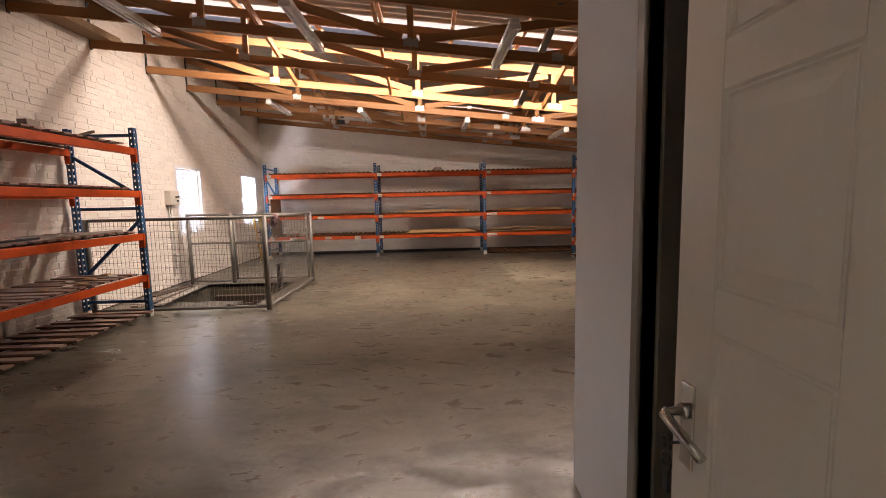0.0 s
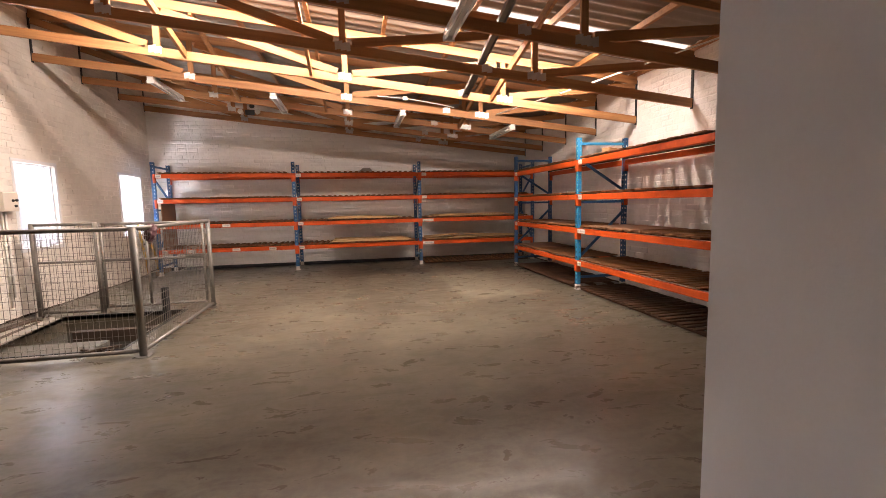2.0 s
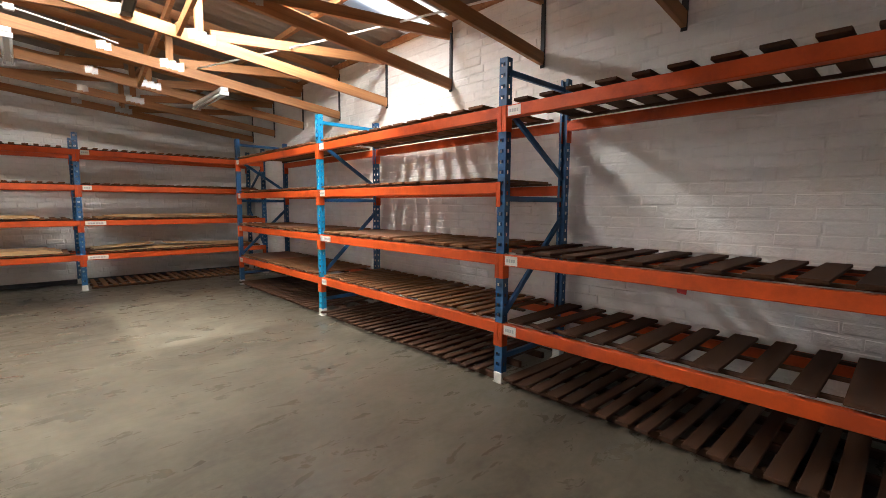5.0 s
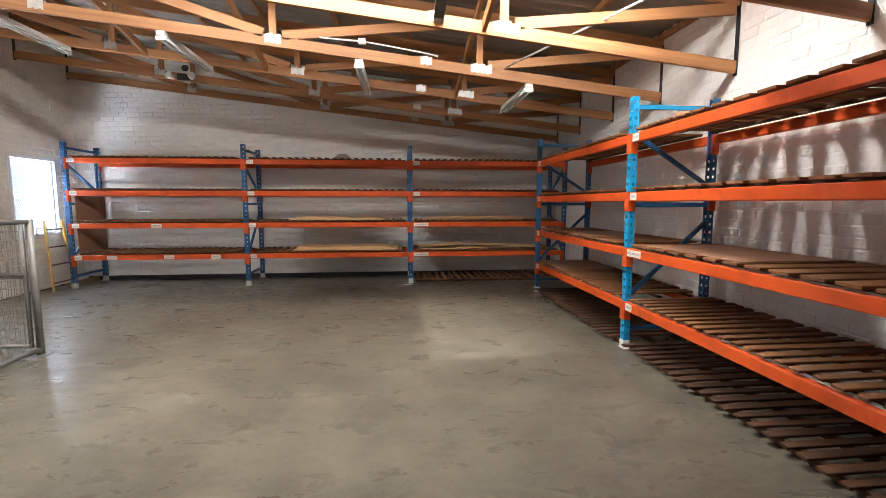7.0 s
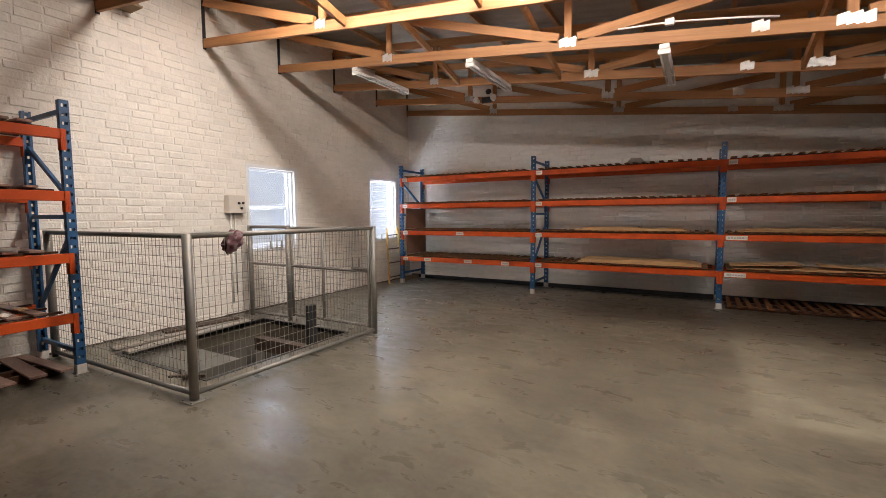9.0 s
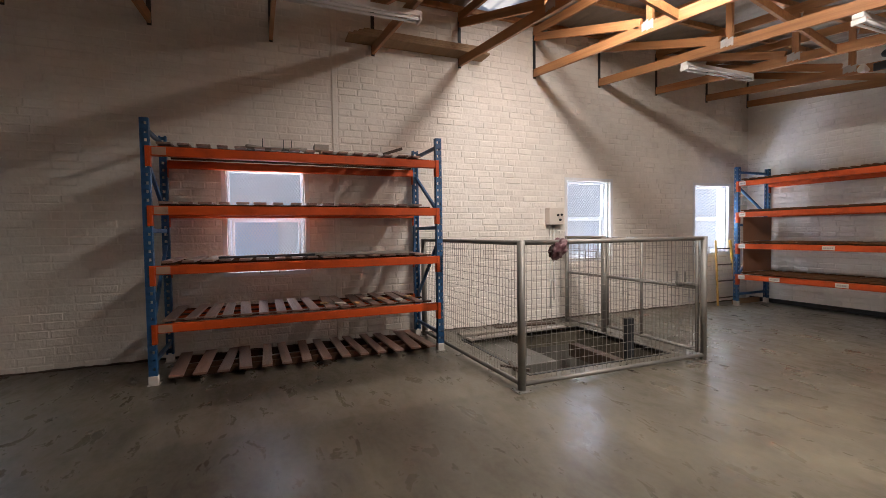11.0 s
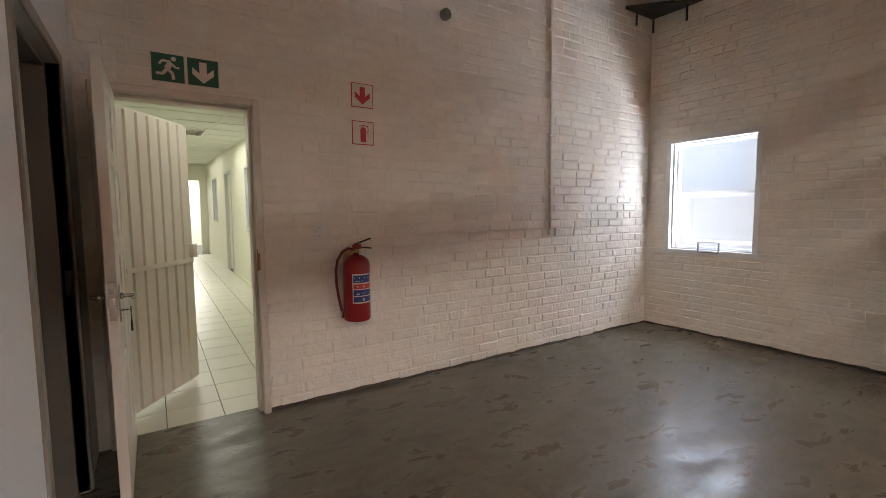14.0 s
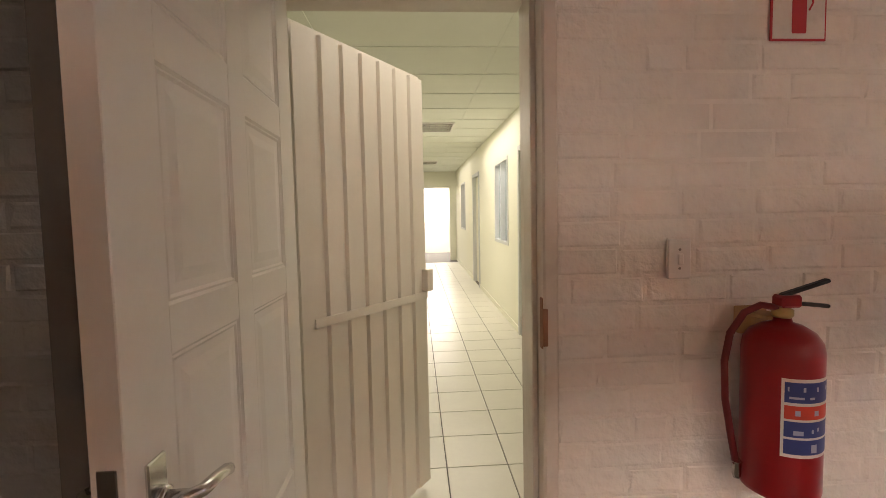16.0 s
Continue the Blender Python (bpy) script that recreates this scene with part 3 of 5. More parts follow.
def slat_deck(m, x0, x1, pitch, meshes, rng, bearers=True, label="", skew=1.2, lift=0.0, gaps=()):
    """Loose slats nailed to bearers, lying across two beams or on the floor. Local x runs along the rack."""
    deck = thing("slatted_shelf_deck", m, label, "shelf deck", "slatted decks on the racks")
    x = x0 + pitch / 2
    k = 0
    while x < x1 - pitch * 0.3:
        if k not in gaps:
            part("slat", rng.choice(meshes), None, deck, "", pose(x + rng.uniform(-0.008, 0.008), rng.uniform(-0.012, 0.012), 0.019 + lift + rng.uniform(0, 0.002), 0, rng.uniform(-0.4, 0.4), rng.uniform(-skew, skew)))
        x += pitch
        k += 1
    if bearers:
        for y in (0.10 if lift < 0.05 else 0.24, RD / 2, RD - 0.10):
            bm = bmesh.new()
            box(bm, x0 + 0.02, x1 - 0.02, y - 0.018, y + 0.018, 0.0, 0.0185 + lift, 0.002)
            part("bearer", bm, M_SLAT_DARK_SHADE, deck)
    return deck


rng = random.Random(5)
LV_B = (0.52, 1.05, 1.59, 2.12)
LV_R = (0.44, 0.96, 1.49, 2.03)
LV_L = (0.52, 1.05, 1.59, 2.12)
BACK = pose(-3.55, 12.40, 0)
RIGHT = pose(4.015, 11.405, 0, 0, 0, -90)
LEFT = pose(-3.0, 3.85, 0, 0, 0, 90)
SHORT = [(0.02, 0.11)]
lab_b = {(i, z): list(SHORT) for i in range(3) for z in LV_B}
lab_b[0, 0.52] = [(0.02, 0.11), (0.52, 0.16), (1.42, 0.16), (2.18, 0.15)]
lab_b[0, 1.05] = [(0.02, 0.11), (1.25, 0.16)]
lab_b[2, 0.52] = [(0.02, 0.26)]
lab_b[2, 1.05] = [(0.02, 0.26)]
pallet_rack(BACK, [LV_B, LV_B, LV_B], "blue and orange steel pallet rack along the end wall", labels=lab_b)
lab_r = {(i, z): list(SHORT) for i in range(3) for z in LV_R}
lab_r[1, 0.96] = [(0.0, 0.07), (0.075, 0.17)]
LV_R3 = (0.44, 0.96, 2.03)
pallet_rack(RIGHT, [LV_R, LV_R, LV_R3], "blue and orange steel pallet rack along the block wall", light=(1,), labels=lab_r)
lab_l = {(0, z): list(SHORT) for z in LV_L}
pallet_rack(LEFT, [LV_L], "blue and orange steel pallet rack in front of a window", labels=lab_l, diag=(1,))

TOPB = 0.032
for i in range(3):
    for z in LV_B:
        slat_deck(BACK @ pose(0, 0, z + TOPB), BAY * i + 0.06, BAY * (i + 1) - 0.06, 0.125, ME_SLAT, rng, label="dark wooden slats across the rack beams")
slat_deck(BACK @ pose(0, 0, 0.002), BAY * 2 + 0.07, BAY * 3 - 0.07, 0.125, ME_SLAT, rng, label="wooden slats lying on the floor under the rack", lift=0.02)
for i, zs in enumerate((LV_R, LV_R, LV_R3)):
    for z in zs:
        if i < 2 and z > 0.6:
            slat_deck(RIGHT @ pose(0, 0, z + TOPB), BAY * i + 0.06, BAY * (i + 1) - 0.06, 0.198, ME_SLAT_BROAD, rng, label="broad brown wooden slats across the rack beams", skew=1.0)
        elif i < 2:
            slat_deck(RIGHT @ pose(0, 0, z + TOPB), BAY * i + 0.06, BAY * (i + 1) - 0.06, 0.118, ME_SLAT, rng, label="brown wooden slats across the rack beams")
        else:
            slat_deck(RIGHT @ pose(0, 0, z + TOPB), BAY * i + 0.06, BAY * (i + 1) - 0.06, 0.205, ME_SLAT_BOARD, rng, label="wide weathered boards across the rack beams", skew=1.5)
    slat_deck(RIGHT @ pose(0, -0.04, 0.002), BAY * i + 0.06, BAY * (i + 1) - 0.06, 0.118 if i < 2 else 0.124, ME_SLAT_FLOOR if i < 2 else ME_SLAT_NEAR, rng, label="wooden slats lying on the floor under the rack", lift=0.03, skew=1.5)
for z in LV_L:
    slat_deck(LEFT @ pose(0, 0, z + TOPB), 0.06, BAY - 0.06, 0.160, ME_SLAT_WIDE, rng, label="grey worn wooden slats, paled with window glare, across the rack beams", skew=2.5)
slat_deck(LEFT @ pose(0, -0.07, 0.002), 0.10, BAY - 0.06, 0.19, ME_SLAT_WIDE, rng, label="wooden slats lying on the floor under the rack", lift=0.05, skew=3.5)

# ---- roof trusses ----
TRUSS_Y = [1.42] + [2.55 + 1.2 * k for k in range(9)] + [13.24]
CH = 0.112


def truss(y):
    tr = thing("roof_truss", pose(0, y, 0), "pine timber roof truss with pressed metal plates", "roof truss", "roof trusses")
    w = 0.038
    x0, x1 = SX0 + 0.01, SX1 - 0.01

    def c(x, dz):
        return (x, 0, chord_z(x) + dz)

    def bar(name, p, q, h, dy=0.0, wide=w):
        bm = bmesh.new()
        p, q = Vector(p), Vector(q)
        beam(bm, (-(q - p).length / 2, 0, 0), ((q - p).length / 2, 0, 0), wide, h, 0.002)
        rot = (q - p).to_track_quat("X", "Z").to_matrix().to_4x4()
        return part(name, bm, M_PINE, tr, "", Matrix.Translation((p + q) / 2 + Vector((0, dy, 0))) @ rot)

    bar("bottom_chord", c(x0, CH / 2), c(x1, CH / 2), CH)
    bar("top_chord", c(x0, 0.60 + CH / 2), c(x1, 0.60 + CH / 2), CH)
    for x in (-1.83, 0.50, 2.78):
        bar("web_post", c(x, CH), c(x, 0.60), 0.075)
    for xa, za, xb, zb in ((x0 + 0.03, 0.57, -1.95, 0.13), (-1.75, 0.57, 0.40, 0.13), (0.60, 0.13, 2.68, 0.57), (2.88, 0.13, x1 - 0.03, 0.57)):
        bar("web_diagonal", c(xa, za), c(xb, zb), 0.10)
    for xn, pw in ((-1.85, 0.15), (0.50, 0.17), (2.17, 0.13), (2.80, 0.24)):
        for s in (-1, 1):
            bm = bmesh.new()
            rows = int(pw / 0.02)
            for k in range(rows):
                xx = xn - pw / 2 + (k + 0.5) * pw / rows
                box(bm, xx - pw / rows / 2, xx + pw / rows / 2, s * 0.0195, s * (0.0225 if k % 2 else 0.0212), chord_z(xx) + 0.032 + 0.006 * (k % 3), chord_z(xx) + 0.118 + 0.007 * ((k * 5) % 4))
            part("nail_plate", bm, M_PLATE, tr, "bright pressed metal nail plate")
    # dark strap that ties each end down along the wall
    for x in (SX0 + 0.006, SX1 - 0.006):
        bm = bmesh.new()
        box(bm, x - 0.005, x + 0.005, -0.022, 0.022, chord_z(x) - 0.02, chord_z(x) + 0.66, 0.001)
        part("tie_strap", bm, M_DARK, tr, "dark rusty tie strap")
    return tr


for y in TRUSS_Y:
    truss(y)
# purlins
for k, x in enumerate([SX0 + 0.05 + 0.985 * i for i in range(10)]):
    bm = bmesh.new()
    box(bm, x - 0.025, x + 0.025, SY0 - 0.1, SY1 + 0.1, chord_z(x) + 0.60 + CH + 0.003, chord_z(x) + 0.60 + CH + 0.073, 0.002)
    solid("purlin", bm, M_PINE, "pine purlin under the roof sheets", "purlin", group="purlins")

# longitudinal bracing, cable pipe and planks up in the trusses
def brace(name, p, q, mat, label, channel=False):
    bm = bmesh.new()
    if channel:
        p, q = Vector(p), Vector(q)
        beam(bm, p, q, 0.085, 0.004)
        for s in (-1, 1):
            beam(bm, p + Vector((s * 0.0425, 0, -0.022)), q + Vector((s * 0.0425, 0, -0.022)), 0.004, 0.048)
    else:
        beam(bm, p, q, 0.038, 0.09, 0.002)
    return solid(name, bm, mat, label, "roof brace", group="roof braces")


for x, y0, y1 in ((-1.50, 6.15, 8.60), (-1.42, 8.55, 10.95), (0.05, 6.15, 8.62), (0.10, 8.55, 11.0), (2.60, 6.15, 8.60), (2.66, 8.55, 10.95)):
    brace("timber_brace", (x, y0, chord_z(x) + 0.62), (x, y1, chord_z(x) + 0.05), M_PINE, "sawn pine diagonal brace between trusses")
brace("steel_brace", (2.20, 6.10, chord_z(2.2) + 0.66), (2.20, 8.56, chord_z(2.2) + 0.07), M_GALV, "galvanised steel channel brace between trusses", True)
brace("steel_brace", (-0.75, 3.75, chord_z(-0.75) + 0.66), (-0.75, 4.97, chord_z(-0.75) + 0.07), M_GALV, "galvanised steel channel brace between trusses", True)

bm = bmesh.new()
tube(bm, [(4.93, 6.16, 3.45), (4.86, 6.22, 3.30), (4.70, 6.45, 3.22), (3.9, 8.1, 3.08), (3.05, 9.78, 2.96)], 0.011, 8)
solid("conduit_pipe", bm, M_WHITE, "white plastic conduit crossing the trusses", "conduit")
bm = bmesh.new()
tube(bm, [(1.0, 9.72, 3.22), (1.5, 9.72, 3.19), (2.1, 9.72, 3.10), (2.3, 9.72, 3.06)], 0.009, 8)
box(bm, 1.42, 1.50, 9.69, 9.74, 3.16, 3.22, 0.006)
solid("conduit_pipe", bm, M_WHITE, "white cable with a small junction box on a truss", "conduit")
stack = thing("plank_stack", pose(-3.78, 6.75, chord_z(-3.78) + CH), "brown planks stored on the truss chords by the wall", "planks")
for k in range(4):
    bm = bmesh.new()
    box(bm, -0.13 + 0.02 * k, 0.13, -0.95 + 0.06 * k, 0.92 - 0.04 * k, 0.024 * k + 0.001, 0.024 * k + 0.023, 0.002)
    part("plank", bm, M_PLANK, stack)

# ---- hanging battens ----
def batten(x, y0, y1):
    z = chord_z(x) - 0.055
    b = thing("fluorescent_batten", pose(x, 0, z), "unlit twin fluorescent batten hung under the trusses", "light fitting", "fluorescent battens")
    bm = bmesh.new()
    box(bm, -0.045, 0.045, y0, y1, 0.0, 0.05, 0.006)
    part("body", bm, M_WHITE, b)
    for s in (-1, 1):
        bm = bmesh.new()
        tube(bm, [(s * 0.035, y0 + 0.03, -0.024), (s * 0.035, y1 - 0.03, -0.024)], 0.013, 10)
        part("tube", bm, M_TUBE, b, "dusty white fluorescent tube")
    for yy in (y0 + 0.01, y1 - 0.03):
        bm = bmesh.new()
        box(bm, -0.055, 0.055, yy, yy + 0.022, -0.045, 0.003, 0.003)
        part("tube_holder", bm, M_WHITE, b)


M_TUBE = material("fluorescent_glass", (0.78, 0.77, 0.74), 0.25, vary=0.03, bump=0.0)
for x in (-2.40, -0.65, 1.42, 3.36):
    batten(x, 9.72, 10.98)
for x in (-2.38, -0.55, 1.47):
    batten(x, 4.98, 6.24)

fl = thing("twin_floodlight", pose(-1.50, 12.152, chord_z(-1.5) + 0.05), "small white twin-head floodlight fixed to a truss", "floodlight")
bm = bmesh.new()
box(bm, -0.09, 0.09, -0.05, -0.02, -0.05, 0.05, 0.006)
part("bracket", bm, M_DARK, fl)
for s in (-1, 1):
    bm = bmesh.new()
    lathe(bm, [(0.025, 0), (0.035, 0.03), (0.052, 0.07), (0.055, 0.10), (0.048, 0.105)], 16, pose(s * 0.14, -0.05, -0.02, 75, 0, s * 18))
    hd = part("lamp_head", bm, M_WHITE, fl, "round white lamp head")
bm = bmesh.new()
lathe(bm, [(0.03, 0), (0.05, 0.02), (0.05, 0.05), (0.03, 0.07)], 16, pose(0.05, -0.04, 0.11, 60, 0, 0))
part("sensor", bm, M_DARK, fl, "dark motion sensor")

# ---- windows ----
def window(i, y0, y1, opened):
    w, h = y1 - y0, WZ1 - WZ0
    win = thing("window_%d" % i, pose(SX0, y0, WZ0, 0, 0, 0), "steel-framed window with diamond burglar mesh" + (", lower sash open" if opened else ""), "window", kind="structure")
    xo = -0.15
    mid = 0.62
    bm = bmesh.new()
    for a, b, c, d in ((0, w, 0, 0.03), (0, w, h - 0.03, h), (0, 0.03, 0.03, h - 0.03), (w - 0.03, w, 0.03, h - 0.03), (0.03, w - 0.03, mid - 0.019, mid + 0.019)):
        box(bm, xo - 0.02, xo + 0.02, a, b, c, d, 0.002)
    part("window_frame", bm, M_WFRAME, win)
    bm = bmesh.new()
    box(bm, xo - 0.003, xo + 0.001, 0.03, w - 0.03, mid + 0.019, h - 0.03)
    up = part("pane", bm, M_GLASS, win)
    up.visible_shadow = False
    tilt = pose(xo - 0.005, 0, mid - 0.014, 0, 20 if opened else 0.5, 0)
    bm = bmesh.new()
    hh = mid - 0.044
    for a, b, c, d in ((0.04, w - 0.04, -hh, -hh + 0.028), (0.04, w - 0.04, -0.028, 0), (0.04, 0.068, -hh + 0.028, -0.028), (w - 0.068, w - 0.04, -hh + 0.028, -0.028)):
        box(bm, -0.02, 0.006, a, b, c, d, 0.002)
    sash = part("sash", bm, M_WFRAME, win, "open top-hung sash" if opened else "", tilt)
    bm = bmesh.new()
    box(bm, -0.008, -0.004, 0.068, w - 0.068, -hh + 0.028, -0.028)
    lo = part("pane", bm, M_GLASS, sash)
    lo.visible_shadow = False
    # burglar mesh near the inner face
    bm = bmesh.new()
    pitch, ratio = 0.034, 1.55
    span = w + h / ratio
    for s in (1, -1):
        k = 0
        while k * pitch < span:
            o = k * pitch
            # y + z/ratio = o, clipped to the opening
            ya, yb = max(0.0, o - h / ratio), min(w, o)
            za, zb = (o - ya) * ratio, (o - yb) * ratio
            if s < 0:
                ya, yb = w - ya, w - yb
            beam(bm, (-0.06, ya, za), (-0.06, yb, zb), 0.003, 0.0052)
            k += 1
    mesh = part("burglar_mesh", bm, M_MESHWHITE, win, "white expanded metal diamond mesh")
    bm = bmesh.new()
    for a, b, c, d in ((0, w, 0, 0.016), (0, w, h - 0.016, h), (0, 0.016, 0.016, h - 0.016), (w - 0.016, w, 0.016, h - 0.016)):
        box(bm, -0.07, -0.05, a, b, c, d, 0.002)
    part("mesh_frame", bm, M_WFRAME, win)
    bm = bmesh.new()
    yc = w * 0.52
    for a, b, c, d in ((yc - 0.11, yc + 0.11, -0.02, -0.010), (yc - 0.11, yc + 0.11, 0.088, 0.098), (yc - 0.11, yc - 0.10, -0.010, 0.088), (yc + 0.10, yc + 0.11, -0.010, 0.088)):
        box(bm, 0.004, 0.022, a, b, c, d)
    part("latch_guard", bm, M_GREYFRAME, win, "small square guard over the window latch")
    bm = bmesh.new()
    for a, b, c, d in ((-0.05, w + 0.05, h, h + 0.05), (-0.05, w + 0.05, -0.05, 0), (-0.05, 0, 0, h), (w, w + 0.05, 0, h)):
        box(bm, -0.004, 0.0035, a, b, c, d, 0.002)
    part("plaster_surround", bm, M_PLASTER, win)
    bm = bmesh.new()
    box(bm, -TH, -0.003, 0.0, w, -0.02, 0.002)
    part("window_sill", bm, M_PLASTER, win)


M_WFRAME = material("white_window_steel", (0.40, 0.41, 0.43), 0.45, vary=0.08, bump=0.05, dirt=(0.4, 0.35, 0.3), dirt_amount=0.3, dirt_scale=6)
M_MESHWHITE = material("white_mesh_paint", (0.52, 0.52, 0.53), 0.5, vary=0.05, bump=0.0)
for i, (a, b) in enumerate(WINDOWS):
    window(i + 1, a, b, i == 0)

# ---- exit doorway: frame, panelled leaf, sheet-metal gate ----
fr = thing("door_frame", pose(0, SY0, 0), "cream painted pressed steel door frame", "door frame", kind="structure")
bm = bmesh.new()
for x0, x1, z0, z1 in ((DOOR_X0 - 0.045, DOOR_X0, 0, DOOR_Z + 0.045), (DOOR_X1, DOOR_X1 + 0.045, 0, DOOR_Z + 0.045), (DOOR_X0, DOOR_X1, DOOR_Z, DOOR_Z + 0.045)):
    box(bm, x0, x1, -TH - 0.01, 0.035, z0, z1, 0.006)
part("jamb", bm, M_FRAME, fr)
bm = bmesh.new()
for x0, x1, z0, z1 in ((DOOR_X0, DOOR_X0 + 0.018, 0, DOOR_Z), (DOOR_X1 - 0.018, DOOR_X1, 0, DOOR_Z), (DOOR_X0 + 0.018, DOOR_X1 - 0.018, DOOR_Z - 0.018, DOOR_Z)):
    box(bm, x0, x1, -0.12, -0.03, z0, z1, 0.003)
part("door_stop", bm, M_FRAME, fr)
bm = bmesh.new()
box(bm, DOOR_X0 - 0.004, DOOR_X0 + 0.003, 0.004, 0.028, 0.98, 1.13, 0.001)
box(bm, DOOR_X0 - 0.012, DOOR_X0 + 0.004, 0.026, 0.038, 0.99, 1.10, 0.002)
part("strike_plate", bm, M_HARDBOARD, fr, "rusty worn strike plate")

LEAF_W, LEAF_T, LEAF_H = 0.80, 0.042, 2.02
leaf = thing("door_1", pose(DOOR_X1 - 0.032, SY0 - 0.06, 0.012, 0, 0, 90), "open cream panelled wooden door", "door", kind="structure")
# local x runs from hinge to lock edge, +y is the face towards the store's middle
bm = bmesh.new()
cols = [(0.0, 0.115), (0.36, 0.44), (0.685, LEAF_W)]
rows = [(0.0, 0.20), (0.58, 0.66), (1.162, 1.232), (1.577, 1.656), (1.93, LEAF_H)]
for a, b in cols:
    box(bm, a, b, 0, LEAF_T, 0, LEAF_H, 0.0015)
for a, b in ((0.115, 0.36), (0.44, 0.685)):
    for c, d in rows:
        box(bm, a, b, 0.0005, LEAF_T - 0.0005, c, d)
part("leaf_frame", bm, M_DOOR, leaf)
for a, b in ((0.115, 0.36), (0.44, 0.685)):
    for c, d in ((0.20, 0.58), (0.66, 1.162), (1.232, 1.577), (1.656, 1.93)):
        bm = bmesh.new()
        for f, s in ((0.0, 1), (LEAF_T, -1)):
            def ring(o, dep):
                return [bm.verts.new((x, f + s * dep, z)) for x, z in ((a + o, c + o), (b - o, c + o), (b - o, d - o), (a + o, d - o))]
            rs = [ring(o, dep) for o, dep in ((0.0, 0.001), (0.005, 0.004), (0.009, 0.003), (0.014, 0.006), (0.030, 0.0055), (0.050, 0.003))]
            for r0, r1 in zip(rs, rs[1:]):
                for k in range(4):
                    bm.faces.new((r0[k], r0[(k + 1) % 4], r1[(k + 1) % 4], r1[k]))
            bm.faces.new(rs[-1])
        part("panel", bm, M_DOOR, leaf)


def door_furniture(parent, x, z, y, s):
    """Back plate, lever and keyhole on one face; s is the face's outward side."""
    bm = bmesh.new()
    box(bm, x - 0.021, x + 0.021, min(y, y + s * 0.006), max(y, y + s * 0.006), z - 0.115, z + 0.055, 0.002)
    lathe(bm, [(0.016, 0), (0.016, 0.01), (0.012, 0.012)], 14, pose(x, y + s * 0.006, z, -90 * s, 0, 0))
    bp = part("handle_plate", bm, M_CHROME, parent, "scratched chrome back plate")
    bm = bmesh.new()
    pts = [(x, y + s * 0.012, z), (x, y + s * 0.045, z), (x - 0.012, y + s * 0.056, z), (x - 0.05, y + s * 0.058, z - 0.004), (x - 0.09, y + s * 0.054, z - 0.016), (x - 0.118, y + s * 0.046, z - 0.030)]
    tube(bm, pts, 0.0095, 10)
    part("lever", bm, M_CHROME, bp, "curved chrome lever handle")


door_furniture(leaf, LEAF_W - 0.055, 0.985, LEAF_T, 1)
door_furniture(leaf, LEAF_W - 0.055, 0.985, 0.0, -1)
bm = bmesh.new()
box(bm, LEAF_W - 0.0005, LEAF_W + 0.0025, 0.009, 0.033, 0.885, 1.055, 0.001)
box(bm, LEAF_W + 0.0025, LEAF_W + 0.010, 0.014, 0.028, 0.985, 1.01, 0.002)
box(bm, LEAF_W + 0.0025, LEAF_W + 0.004, 0.014, 0.028, 0.92, 0.955, 0.001)
part("lock_face", bm, M_CHROME, leaf, "worn mortice lock face")
bm = bmesh.new()
key = [(LEAF_W - 0.055, LEAF_T + 0.006, 0.92), (LEAF_W - 0.055, LEAF_T + 0.035, 0.92)]
tube(bm, key, 0.003, 8)
for cz, rr in ((0.92, 0.014), (0.883, 0.017)):
    tube(bm, [(LEAF_W - 0.055 + rr * math.cos(a), LEAF_T + 0.042, cz + rr * math.sin(a)) for a in [2 * math.pi * k / 14 for k in range(15)]], 0.0022, 6, caps=False)
box(bm, LEAF_W - 0.069, LEAF_W - 0.045, LEAF_T + 0.038, LEAF_T + 0.046, 0.82, 0.87, 0.003)
part("key_ring", bm, M_DARK, leaf, "key with ring and fob in the lock")
for z in (0.25, 1.72):
    bm = bmesh.new()
    tube(bm, [(-0.008, -0.008, z - 0.05), (-0.008, -0.008, z + 0.05)], 0.008, 10)
    part("hinge", bm, M_FRAME, leaf)

gate = thing("security_gate", pose(DOOR_X1 - 0.03, SY0 - TH - 0.03, 0.0, 0, 0, 180 + 54.5), "cream ribbed sheet-metal security gate standing open", "gate")
GW, GZ0, GZ1 = 0.76, 0.07, 2.03
bm = bmesh.new()
prof = [(0.0, 0.0)]
n_rib = 6
for k in range(n_rib):
    b0 = 0.100 + 0.107 * k
    prof += [(b0, 0.0), (b0 + 0.008, 0.013), (b0 + 0.024, 0.013), (b0 + 0.032, 0.0)]
prof.append((GW, 0.0))
for zz0, zz1 in ((GZ0, 1.0), (1.0, GZ1)):
    lo = [bm.verts.new((x, y, zz0)) for x, y in prof]
    hi = [bm.verts.new((x, y, zz1)) for x, y in prof]
    for k in range(len(prof) - 1):
        bm.faces.new((lo[k], lo[k + 1], hi[k + 1], hi[k]))
sheet = part("ribbed_sheet", bm, M_DOOR, gate)
mod = sheet.modifiers.new("thickness", "SOLIDIFY")
mod.thickness = 0.0015
for nm, a, b, c, d in (("gate_stile", -0.006, 0.03, GZ0 - 0.02, GZ1 + 0.02), ("gate_stile", GW - 0.03, GW + 0.006, GZ0 - 0.02, GZ1 + 0.02), ("gate_rail", 0.03, GW - 0.03, GZ1 - 0.01, GZ1 + 0.02), ("gate_rail", 0.03, GW - 0.03, GZ0 - 0.02, GZ0 + 0.01)):
    bm = bmesh.new()
    box(bm, a, b, 0.0225, 0.050, c, d, 0.002)
    part(nm, bm, M_DOOR, gate)
bm = bmesh.new()
box(bm, 0.055, GW, -0.008, -0.0025, 0.985, 1.02, 0.001)
part("cover_strip", bm, M_DOOR, gate)
